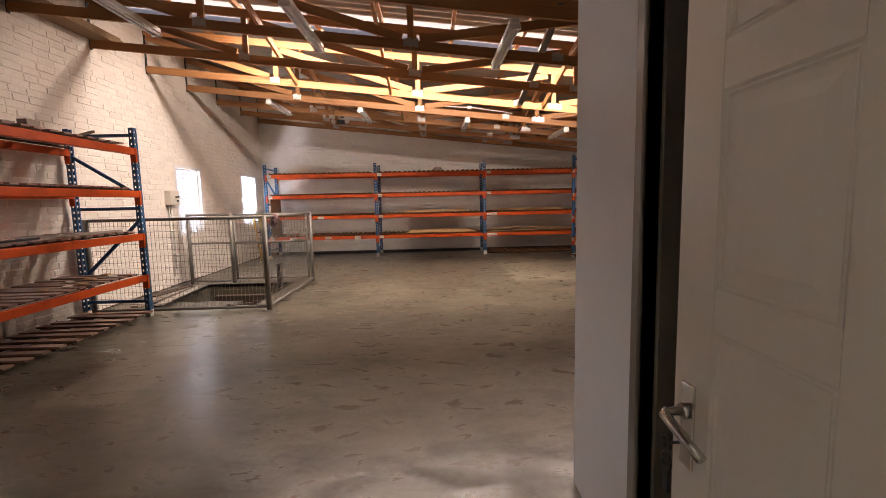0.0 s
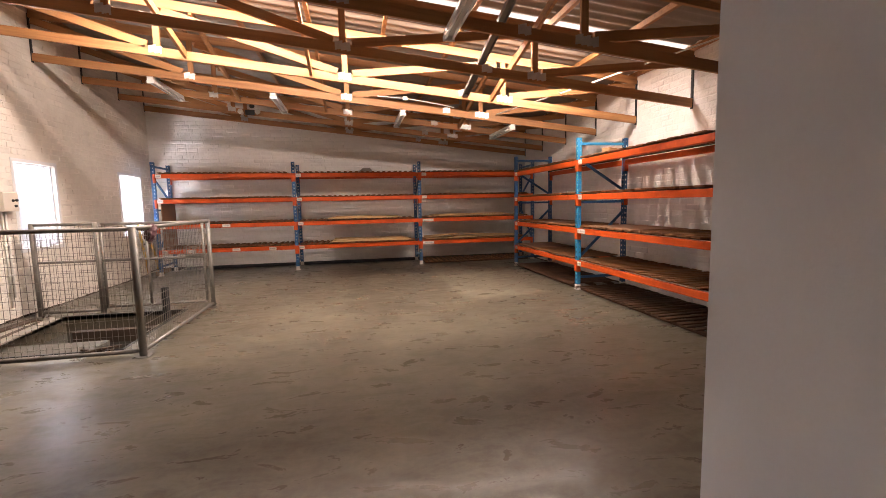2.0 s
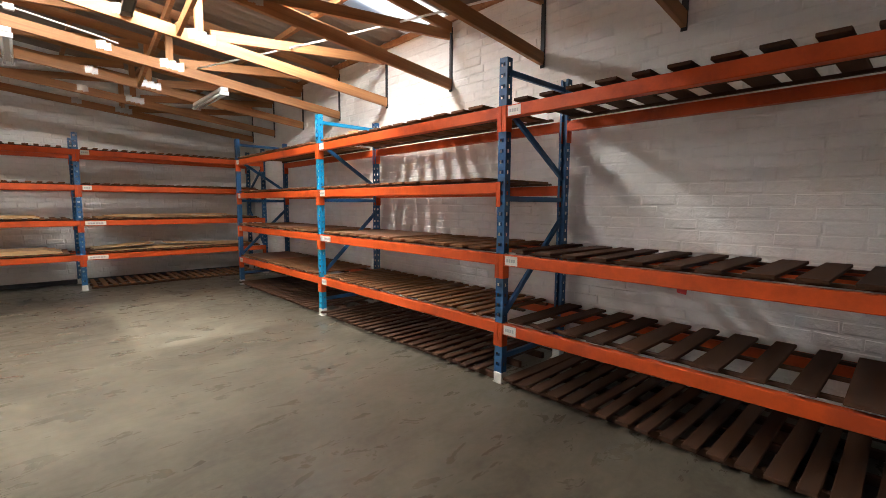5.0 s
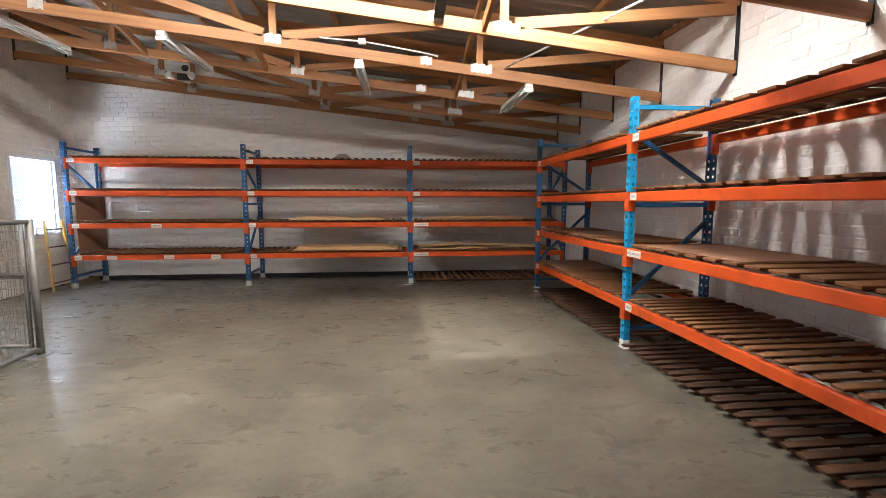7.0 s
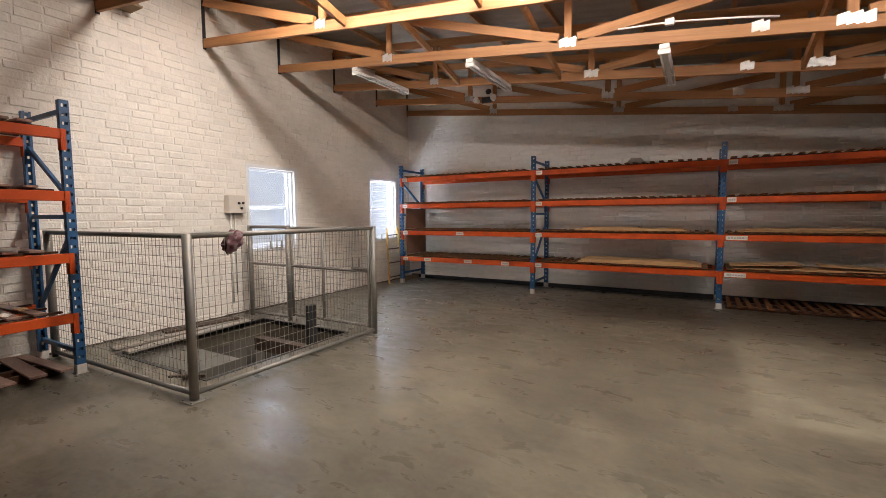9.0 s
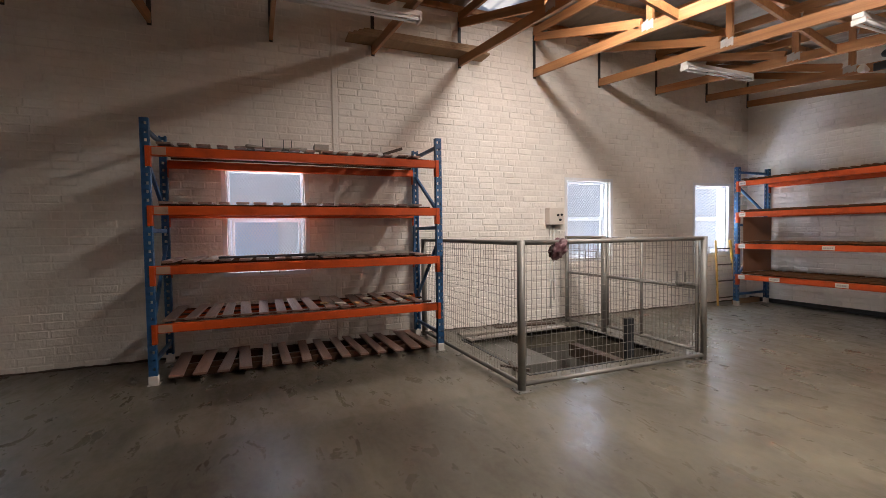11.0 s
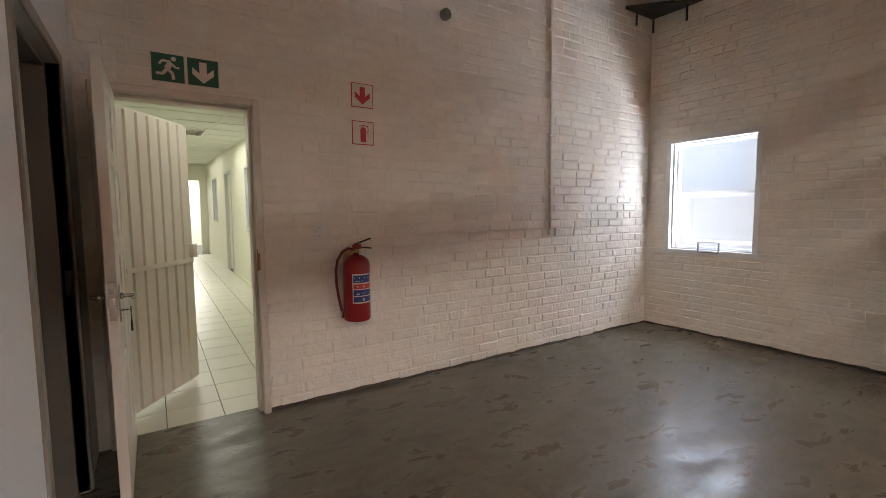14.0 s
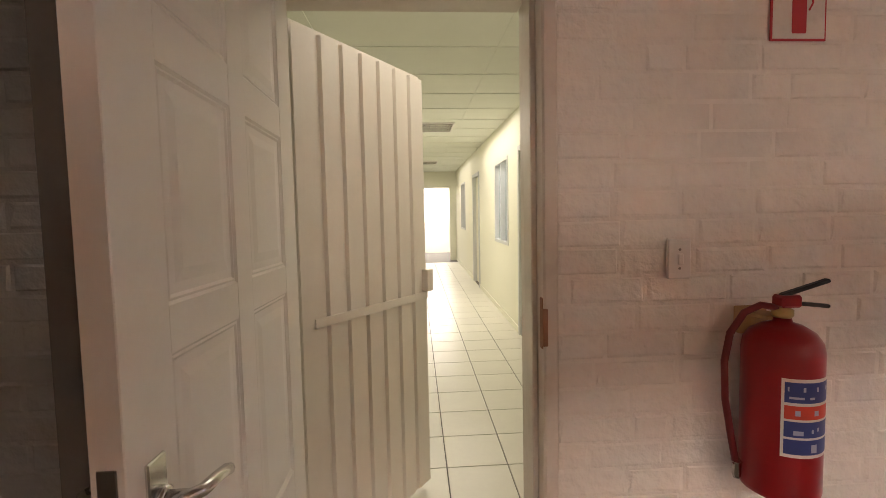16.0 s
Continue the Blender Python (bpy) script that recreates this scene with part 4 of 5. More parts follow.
bm = bmesh.new()
box(bm, GW - 0.035, GW + 0.012, -0.035, 0.036, 1.025, 1.13, 0.003)
lk = part("lock_box", bm, M_DOOR, gate)
bm = bmesh.new()
box(bm, GW + 0.010, GW + 0.022, -0.01, 0.01, 1.055, 1.085, 0.002)
part("bolt", bm, M_DARK, lk, "dark lock bolt")

# ---- grey frame of the small room's doorway ----
gf = thing("door_frame", pose(BOX_X, 0, 0), "dark grey steel door frame without a door", "door frame", kind="structure")
bm = bmesh.new()
for y0, y1, z0, z1 in ((BDOOR_Y0 - 0.055, BDOOR_Y0, 0, BDOOR_Z + 0.055), (BDOOR_Y1, BDOOR_Y1 + 0.055, 0, BDOOR_Z + 0.055), (BDOOR_Y0, BDOOR_Y1, BDOOR_Z, BDOOR_Z + 0.055)):
    box(bm, -0.012, 0.135, y0, y1, z0, z1, 0.005)
part("jamb", bm, M_GREYFRAME, gf)
bm = bmesh.new()
for y0, y1, z0, z1 in ((BDOOR_Y0, BDOOR_Y0 + 0.02, 0, BDOOR_Z), (BDOOR_Y1 - 0.02, BDOOR_Y1, 0, BDOOR_Z), (BDOOR_Y0 + 0.02, BDOOR_Y1 - 0.02, BDOOR_Z - 0.02, BDOOR_Z)):
    box(bm, 0.045, 0.132, y0, y1, z0, z1, 0.003)
part("door_stop", bm, M_GREYFRAME, gf)
bm = bmesh.new()
box(bm, 0.008, 0.034, BDOOR_Y0 - 0.002, BDOOR_Y0 + 0.004, 0.98, 1.10, 0.001)
part("strike_plate", bm, M_DARK, gf, "small dark strike plate")

# ---- fire extinguisher ----
M_BRASS = material("dull_brass", (0.45, 0.36, 0.16), 0.38, metal=0.9, vary=0.1, bump=0.03)
ex = thing("fire_extinguisher", pose(-0.172, SY0 + 0.120, 0.585), "red fire extinguisher hung on the brick wall", "fire extinguisher")
bm = bmesh.new()
lathe(bm, [(0.084, 0.0), (0.093, 0.006), (0.096, 0.02), (0.096, 0.40), (0.092, 0.425), (0.076, 0.450), (0.048, 0.468), (0.024, 0.476), (0.020, 0.49)], 32)
part("cylinder", bm, M_RED, ex)
bm = bmesh.new()
lathe(bm, [(0.022, 0.488), (0.026, 0.495), (0.026, 0.510), (0.017, 0.515), (0.017, 0.535)], 18)
part("valve", bm, M_BRASS, ex, "brass valve neck")
bm = bmesh.new()
box(bm, -0.034, 0.024, -0.014, 0.030, 0.518, 0.552, 0.006)
part("valve_head", bm, M_RED, ex, "dark red valve head")
bm = bmesh.new()
beam(bm, (-0.03, 0.01, 0.528), (-0.110, 0.025, 0.520), 0.020, 0.010, 0.003)
part("carry_handle", bm, M_DARK, ex, "black carrying handle")
bm = bmesh.new()
beam(bm, (0.015, 0.01, 0.550), (-0.105, 0.028, 0.592), 0.020, 0.011, 0.003)
part("squeeze_lever", bm, M_DARK, ex, "black squeeze lever")
M_HOSE = material("red_rubber_hose", (0.16, 0.012, 0.014), 0.5, vary=0.1, bump=0.02)
bm = bmesh.new()
hose = [(0.015, 0.0, 0.515), (0.055, -0.01, 0.522), (0.095, -0.02, 0.500), (0.128, -0.03, 0.44), (0.142, -0.032, 0.36), (0.138, -0.032, 0.25), (0.120, -0.03, 0.14), (0.106, -0.026, 0.06)]
tube(bm, hose, 0.0098, 10)
part("hose", bm, M_HOSE, ex, "dark red rubber hose")
bm = bmesh.new()
lathe(bm, [(0.009, 0), (0.012, 0.01), (0.012, 0.045), (0.016, 0.05)], 12, pose(0.104, -0.026, 0.02))
part("nozzle", bm, M_CHROME, ex)


M_TAGRED = material("orange_red_print", (0.62, 0.06, 0.03), 0.5, vary=0.08, bump=0.0)
M_PALEBLUE = material("pale_blue_print", (0.38, 0.40, 0.52), 0.5, vary=0.08, bump=0.0)


def curved_patch(bm, r, a0, a1, z0, z1, n=10):
    lo, hi = [], []
    for k in range(n + 1):
        a = radians(a0 + (a1 - a0) * k / n)
        lo.append(bm.verts.new((r * math.cos(a), r * math.sin(a), z0)))
        hi.append(bm.verts.new((r * math.cos(a), r * math.sin(a), z1)))
    for k in range(n):
        bm.faces.new((lo[k], lo[k + 1], hi[k + 1], hi[k])).smooth = True


bm = bmesh.new()
curved_patch(bm, 0.0966, 50, 142, 0.135, 0.345)
lab = part("instruction_label", bm, M_LABEL, ex, "white instruction label with blue and red blocks")
for z0, z1, mt in ((0.282, 0.336, M_NAVY), (0.238, 0.274, M_TAGRED), (0.190, 0.232, M_NAVY), (0.144, 0.184, M_NAVY)):
    bm = bmesh.new()
    curved_patch(bm, 0.0971, 54, 138, z0, z1)
    part("print_block", bm, mt, lab)
for z0, zh, k, a0, a1 in ((0.312, 0.012, 0, 58, 124), (0.292, 0.006, 0, 60, 80), (0.292, 0.006, 1, 88, 96), (0.248, 0.014, 0, 68, 75), (0.248, 0.014, 1, 96, 104), (0.196, 0.012, 0, 66, 80), (0.202, 0.010, 1, 92, 96), (0.206, 0.010, 1, 102, 106), (0.150, 0.022, 0, 92, 102)):
    bm = bmesh.new()
    curved_patch(bm, 0.0975, a0, a1, z0, z0 + zh, 3)
    part("print_line", bm, M_PALEBLUE, lab)
bm = bmesh.new()
box(bm, -0.03, 0.055, -0.1195, -0.089, 0.42, 0.50, 0.004)
box(bm, -0.02, 0.04, -0.086, -0.01, 0.478, 0.49, 0.002)
part("wall_hook", bm, M_BOARD, ex, "wooden wall block with hook")

# ---- signs, switch, sockets on the south wall ----
def sign(x0, x1, z0, z1, face, label, category, border=None):
    s = thing("sign", pose((x0 + x1) / 2 + 0.016, SY0 + 0.0005, (z0 + z1) / 2, 0, 0, 180), label, category, "safety signs")
    bm = bmesh.new()
    w, h = (x1 - x0) / 2, (z1 - z0) / 2
    box(bm, -w, w, -0.005, 0.0, -h, h, 0.001)
    part("board", bm, border or face, s)
    if border:
        bm = bmesh.new()
        box(bm, -w + 0.006, w - 0.006, -0.0062, -0.0052, -h + 0.006, h - 0.006)
        part("face", bm, face, s)
    return s, w, h


ARROW = [(-0.020, 0.060), (0.020, 0.060), (0.020, -0.008), (0.058, 0.026), (0.058, -0.014), (0.0, -0.064), (-0.058, -0.014), (-0.058, 0.026), (-0.020, -0.008)]
s, w, h = sign(0.635, 0.812, 2.135, 2.305, M_GREEN, "green sign with a white arrow pointing down", "safety sign", M_LABEL)
bm = bmesh.new()
plate(bm, ARROW, 0.0015, pose(0, -0.0064, 0))
part("arrow", bm, M_LABEL, s, "white arrow")
s, w, h = sign(0.818, 0.995, 2.135, 2.305, M_GREEN, "green emergency exit sign with a running figure symbol", "safety sign", M_LABEL)
bm = bmesh.new()
lathe(bm, [(0.0135, 0), (0.0135, 0.0015)], 14, pose(0.030, -0.0064, 0.055, 90, 0, 0))
for p, q, t in (((0.018, 0.034), (-0.008, -0.006), 0.030), ((0.016, 0.036), (-0.028, 0.040), 0.013), ((-0.028, 0.040), (-0.044, 0.018), 0.012), ((0.020, 0.028), (0.038, 0.006), 0.012), ((0.038, 0.006), (0.058, 0.006), 0.012), ((-0.006, -0.006), (0.022, -0.028), 0.017), ((0.022, -0.028), (0.026, -0.064), 0.016), ((-0.008, -0.008), (-0.028, -0.036), 0.017), ((-0.028, -0.036), (-0.062, -0.036), 0.015)):
    beam(bm, (p[0], -0.0072, p[1]), (q[0], -0.0072, q[1]), 0.0015, t)
part("pictogram", bm, M_LABEL, s, "white exit pictogram")
s, w, h = sign(-0.400, -0.228, 2.135, 2.310, M_LABEL, "white sign with a red arrow pointing down", "safety sign", M_SIGNRED)
bm = bmesh.new()
plate(bm, [(x * 1.02, z * 1.02) for x, z in ARROW], 0.0015, pose(0, -0.0064, 0))
part("arrow", bm, M_SIGNRED, s, "red arrow")
s, w, h = sign(-0.400, -0.228, 1.865, 2.038, M_LABEL, "white sign with a red extinguisher symbol", "safety sign", M_SIGNRED)
bm = bmesh.new()
plate(bm, [(-0.020, -0.066), (0.020, -0.066), (0.022, -0.06), (0.022, 0.026), (0.014, 0.038), (0.006, 0.042), (-0.006, 0.042), (-0.014, 0.038), (-0.022, 0.026), (-0.022, -0.06)], 0.0015, pose(0, -0.0064, 0))
beam(bm, (-0.028, -0.007, 0.046), (0.012, -0.007, 0.058), 0.0015, 0.007)
beam(bm, (0.0, -0.007, 0.052), (0.036, -0.007, 0.052), 0.0015, 0.005)
beam(bm, (0.036, -0.007, 0.052), (0.042, -0.007, 0.022), 0.0015, 0.005)
beam(bm, (0.042, -0.007, 0.022), (0.030, -0.007, 0.0), 0.0015, 0.005)
part("pictogram", bm, M_SIGNRED, s, "red extinguisher symbol")

sw = thing("light_switch", pose(0.060, SY0 + 0.001, 1.232, 0, 0, 180), "white plastic light switch on the brick wall", "light switch")
bm = bmesh.new()
box(bm, -0.036, 0.036, -0.014, 0, -0.060, 0.060, 0.004)
part("plate", bm, M_WHITE, sw)
bm = bmesh.new()
box(bm, -0.008, 0.008, -0.022, -0.0145, -0.016, 0.016, 0.002)
part("rocker", bm, M_WHITE, sw)
bm = bmesh.new()
for z in (-0.028, 0.028):
    lathe(bm, [(0.004, 0), (0.004, 0.002)], 8, pose(0, -0.0135, z, 90, 0, 0))
part("screw", bm, M_GREYFRAME, sw)
so = thing("wall_socket", pose(-2.385, SY0 + 0.001, 1.155, 0, 0, 180), "white double socket beside the conduit", "socket")
bm = bmesh.new()
box(bm, -0.042, 0.042, -0.022, 0, -0.042, 0.042, 0.004)
part("plate", bm, M_WHITE, so)
bm = bmesh.new()
for dx, dz in ((-0.012, 0.012), (0.012, 0.012), (0.0, -0.012)):
    lathe(bm, [(0.004, 0), (0.004, 0.001)], 8, pose(dx, -0.0222, dz, 90, 0, 0))
part("pin_hole", bm, M_DARK, so)


def wall_pipe(name, pts, r, clips, mat, label):
    c = thing(name, pose(*pts[0]), label, "conduit")
    o = Vector(pts[0])
    bm = bmesh.new()
    tube(bm, [Vector(p) - o for p in pts], r, 10)
    part("pipe", bm, mat, c)
    for p, nrm in clips:
        bm = bmesh.new()
        d = Vector(p) - o
        ax = (0.5 * abs(nrm[1]) + 0.2 * abs(nrm[0]), 0.5 * abs(nrm[0]) + 0.2 * abs(nrm[1]))
        box(bm, d.x - 0.06 * ax[0], d.x + 0.06 * ax[0], d.y - 0.06 * ax[1], d.y + 0.06 * ax[1], d.z - 0.012, d.z + 0.012, 0.003)
        part("clip", bm, mat, c)


wall_pipe("wall_conduit", [(-2.27, SY0 + 0.014, 1.17), (-2.27, SY0 + 0.014, 3.38), (-2.30, SY0 + 0.014, 3.41), (-1.6, SY0 + 0.014, 3.37), (0.2, SY0 + 0.014, 3.18)], 0.0125,
          [((-2.27, SY0 + 0.014, z), (0, 1)) for z in (1.6, 2.1, 2.6, 3.1)], M_WHITE, "white painted conduit down the brick wall")
bm = bmesh.new()
box(bm, -2.305, -2.245, SY0, SY0 + 0.035, 1.125, 1.185, 0.004)
solid("conduit_box", bm, M_WHITE, "small grey-white conduit end box", "conduit box")
bm = bmesh.new()
lathe(bm, [(0.03, 0), (0.045, 0.02), (0.045, 0.06), (0.03, 0.07)], 16, pose(-1.02, SY0, 2.95, -90, 0, 0))
solid("bulkhead_lamp", bm, M_GALV, "small grey lamp holder high on the wall", "lamp holder")

# west wall: joint strip, control box
bm = bmesh.new()
box(bm, SX0 - 0.002, SX0 + 0.012, 5.63, 5.69, 0.0, 4.3, 0.003)
solid("joint_strip", bm, M_BRICK, "painted cover strip over the wall joint", "cover strip", "structure")
eb = thing("control_box", pose(SX0, 8.86, 1.565), "cream metal control box with push buttons", "control box")
bm = bmesh.new()
box(bm, 0.0, 0.11, -0.13, 0.13, -0.125, 0.125, 0.006)
part("body", bm, M_FRAME, eb)
for y, z in ((0.02, 0.015), (0.085, 0.02), (0.06, -0.055)):
    bm = bmesh.new()
    lathe(bm, [(0.018, 0), (0.018, 0.012), (0.014, 0.022)], 12, pose(0.11, y, z, 0, 90, 0))
    part("button", bm, M_RUBBER, eb, "dark push button")
for dy, z1 in ((-0.05, 0.18), (0.01, 0.30)):
    wall_pipe("wall_conduit", [(SX0 + 0.02, 8.86 + dy, 1.44), (SX0 + 0.02, 8.86 + dy, z1)], 0.012, [((SX0 + 0.02, 8.86 + dy, z), (1, 0)) for z in (0.6, 1.0)], M_WHITE, "white conduit below the control box")

cb = thing("corner_bracket", pose(SX0, SY0, 3.56), "dark steel corner bracket plate with pegs below", "bracket")
bm = bmesh.new()
vs = [(0.005, 0.005), (0.52, 0.005), (0.005, 0.60)]
lo = [bm.verts.new((x, y, 0)) for x, y in vs]
hi = [bm.verts.new((x, y, 0.035)) for x, y in vs]
bm.faces.new(lo[::-1])
bm.faces.new(hi)
for k in range(3):
    bm.faces.new((lo[k], lo[(k + 1) % 3], hi[(k + 1) % 3], hi[k]))
part("plate", bm, M_DARK, cb)
for x, y in ((0.03, 0.03), (0.38, 0.05), (0.04, 0.42)):
    bm = bmesh.new()
    tube(bm, [(x, y, 0.0), (x, y, -0.16)], 0.012, 8)
    part("peg", bm, M_DARK, cb)
bm = bmesh.new()
for k in range(4):
    cx, cy, cz, rr = -3.02 + 0.03 * k, 1.462 + 0.012 * k, 3.66 - 0.01 * k, 0.11 + 0.012 * k
    tube(bm, [(cx + rr * math.cos(a), cy + 0.25 * rr * math.sin(a * 0.5), cz + 0.6 * rr * math.sin(a)) for a in [2 * math.pi * j / 18 for j in range(19)]], 0.005, 6, caps=False)
solid("cable_coil", bm, M_WHITE, "loose coil of white cable on the truss", "cable")

# ---- hoist well: pit, rim, planks ----
pit = thing("hoist_pit", pose(0, 0, 0), "dark concrete hoist well sunk in the floor", "pit", kind="structure")
bm = bmesh.new()
P0, P1, P2, P3 = PIT
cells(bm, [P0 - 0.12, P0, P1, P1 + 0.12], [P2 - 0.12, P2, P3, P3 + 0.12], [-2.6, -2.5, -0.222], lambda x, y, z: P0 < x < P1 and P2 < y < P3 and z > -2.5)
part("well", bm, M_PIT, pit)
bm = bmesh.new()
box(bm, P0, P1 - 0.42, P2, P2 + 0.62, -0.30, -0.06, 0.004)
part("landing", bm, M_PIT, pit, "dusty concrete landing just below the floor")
bm = bmesh.new()
box(bm, P0 + 0.25, P1 - 0.10, P3 - 0.34, P3 - 0.22, -0.30, -0.14, 0.004)
part("cross_beam", bm, M_DARKWOOD, pit, "dark timber across the well")
for x0, x1, y0, y1 in ((P0 - 0.03, P1 + 0.03, P2 - 0.035, P2), (P0 - 0.03, P1 + 0.03, P3, P3 + 0.035), (P0 - 0.03, P0, P2, P3), (P1, P1 + 0.03, P2, P3)):
    bm = bmesh.new()
    box(bm, x0, x1, y0, y1, -0.05, 0.006, 0.002)
    part("edge_angle", bm, M_DARK, pit, "black steel edge angle")
bm = bmesh.new()
box(bm, -1.93, -1.87, 8.28, 8.38, -0.9, 0.42, 0.004)
gp = part("guide_post", bm, M_DARK, pit, "black steel guide post rising from the well")
hl = thing("loose_planks", pose(-3.30, 7.85, 0.006), "dark dusty planks lying along the well", "planks")
for k, (x, y, l, a, z) in enumerate(((-0.22, -0.05, 1.35, 88, 0.0), (-0.10, 0.10, 1.25, 93, 0.0), (0.05, -0.02, 1.5, 95, 0.026), (-0.30, 0.3, 0.9, 84, 0.026))):
    bm = bmesh.new()
    box(bm, -l / 2, l / 2, -0.055, 0.055, 0, 0.024, 0.003)
    part("plank", bm, (M_GREYWOOD, M_DARKWOOD)[k % 2], hl, "", pose(x, y, z, 0, 0, a))
hs = thing("loose_sticks", pose(-1.98, 7.02, 0.012), "small dark timber offcuts by the well edge", "offcuts")
for x, y, l, a in ((0.0, -0.02, 0.30, 35), (-0.12, 0.02, 0.26, -20), (0.06, 0.03, 0.12, 80)):
    bm = bmesh.new()
    box(bm, -l / 2, l / 2, -0.015, 0.015, 0, 0.02, 0.002)
    part("stick", bm, M_DARKWOOD, hs, "", pose(x, y, 0.001 if a != 35 else 0.022, 0, 0, a))

# ---- mesh fence round the well ----
FZ = 1.25
FA, FB, FC, FD, FE = (-1.53, 6.79), (-1.515, 8.95), (-3.80, 6.74), (-3.68, 8.93), (-2.93, 8.94)


def wire_panel(name, a, b, z0, z1, parent, dx=0.05, dz=0.075, r=0.0016):
    """Welded wire between two points of the plan, as one mesh of thin bars."""
    a, b = Vector((*a, 0)), Vector((*b, 0))
    bm = bmesh.new()
    n = int((b - a).length / dx)
    for k in range(1, n):
        p = a.lerp(b, k / n)
        beam(bm, (p.x, p.y, z0), (p.x + 0.0001, p.y, z1), 2 * r, 2 * r)
    m = int((z1 - z0) / dz)
    for k in range(1, m):
        z = z0 + (z1 - z0) * k / m
        beam(bm, (a.x, a.y, z), (b.x, b.y, z + 0.0001), 2 * r, 2 * r)
    return tagged(part(name, bm, M_WIRE, parent, "thin welded wire mesh"), kind="stuff")


def pipe_part(name, p, q, r, parent, label=""):
    bm = bmesh.new()
    tube(bm, [p, q], r, 12)
    return part(name, bm, M_GALV, parent, label)


fence = thing("mesh_fence", pose(0, 0, 0), "grey galvanised pipe and wire mesh fence round the well", "fence")
for (x, y), r in ((FA, 0.034), (FB, 0.030), (FC, 0.034), (FD, 0.032), (FE, 0.034)):
    po = pipe_part("post", (x, y, 0.005), (x, y, FZ + 0.02), r, fence)
    bm = bmesh.new()
    box(bm, x - 0.075, x + 0.075, y - 0.075, y + 0.075, 0.001, 0.007, 0.002)
    for sx, sy in ((-1, -1), (1, -1), (1, 1), (-1, 1)):
        lathe(bm, [(0.008, 0), (0.008, 0.008)], 6, pose(x + 0.055 * sx, y + 0.055 * sy, 0.007))
    part("base_plate", bm, M_GALV, po)
for a, b in ((FA, FB), (FA, FC), (FD, FE)):
    pipe_part("top_rail", (*a, FZ), (*b, FZ), 0.021, fence)
    pipe_part("bottom_rail", (*a, 0.055), (*b, 0.055), 0.021, fence)
    wire_panel("wire_panel", a, b, 0.055, FZ, fence)
pipe_part("middle_rail", (*FD, 0.74), (*FE, 0.74), 0.017, fence)
fg = thing("mesh_gate", pose(0, 0, 0), "galvanised pipe gate with wire mesh and a latch", "gate")
GA, GB = (FE[0] + 0.055, 8.95), (FB[0] - 0.075, 8.95)
GM = (-2.32, 8.95)
for p in (GA, GM, GB):
    pipe_part("gate_upright", (*p, 0.07), (*p, FZ - 0.005), 0.019, fg)
for z in (0.09, 0.74, FZ - 0.01):
    pipe_part("gate_rail", (*GA, z), (*GB, z), 0.019, fg)
wire_panel("wire_panel", GA, GB, 0.09, FZ - 0.01, fg)
bm = bmesh.new()
for dx in (0.12, 0.22):
    box(bm, GB[0] - dx - 0.006, GB[0] - dx + 0.006, 8.915, 8.93, 0.74, 0.90, 0.002)
box(bm, GB[0] - 0.24, GB[0] + 0.03, 8.912, 8.932, 0.76, 0.785, 0.003)
part("latch", bm, M_GALV, fg, "sliding bolt latch")

# rag hung over the top rail
bm = bmesh.new()
bmesh.ops.create_icosphere(bm, subdivisions=4, radius=1.0)
for v in bm.verts:
    n = noise.noise(v.co * 2.2) * 0.35 + noise.noise(v.co * 5.5) * 0.16
    c = v.co * (1 + n)
    v.co = Vector((c.x * 0.05, c.y * 0.085, c.z * 0.085 - 0.02 + 0.03 * c.y))
for f in bm.faces:
    f.smooth = True
M_RAG = material("faded_rag", (0.09, 0.035, 0.042), 0.9, vary=0.5, scale=14, fine=90, bump=0.5, dirt=(0.35, 0.26, 0.25), dirt_amount=0.7, dirt_scale=18)
solid("rag", bm, M_RAG, "crumpled dark red and pale rag on the fence rail", "rag", m=pose(-1.53, 7.17, FZ - 0.04))

# ---- ladder by the end window ----
ld = thing("step_ladder", pose(-3.83, 12.45, 0.0), "low yellow wooden ladder leaning on the wall", "ladder")
for s in (-1, 1):
    bm = bmesh.new()
    beam(bm, (0.20, s * 0.25 - 0.12, 0.01), (-0.06, s * 0.19 + 0.10, 1.13), 0.03, 0.055, 0.003)
    part("stile", bm, M_YELLOW, ld)
for k in range(4):
    f = 0.12 + 0.25 * k
    bm = bmesh.new()
    x = 0.20 - 0.26 * f
    lean = -0.12 + 0.22 * f
    tube(bm, [(x, lean - 0.25 + 0.06 * f, 1.13 * f), (x, lean + 0.25 - 0.06 * f, 1.13 * f)], 0.012, 8)
    part("rung", bm, M_DARKWOOD, ld, "dark round rung")
bm = bmesh.new()
box(bm, -3.52, -3.48, 12.50, 13.2, 0.001, 0.09, 0.003)
solid("timber_offcut", bm, M_PLANK, "brown timber plank lying against the wall", "plank", m=pose(-0.16, 0, 0))
bm = bmesh.new()
box(bm, -3.86, SX1 - 0.05, SY1 - 0.03, SY1 - 0.004, 0.0, 0.075, 0.003)
solid("baseboard", bm, M_DARK, "dark skirting timber along the end wall", "skirting", "structure")

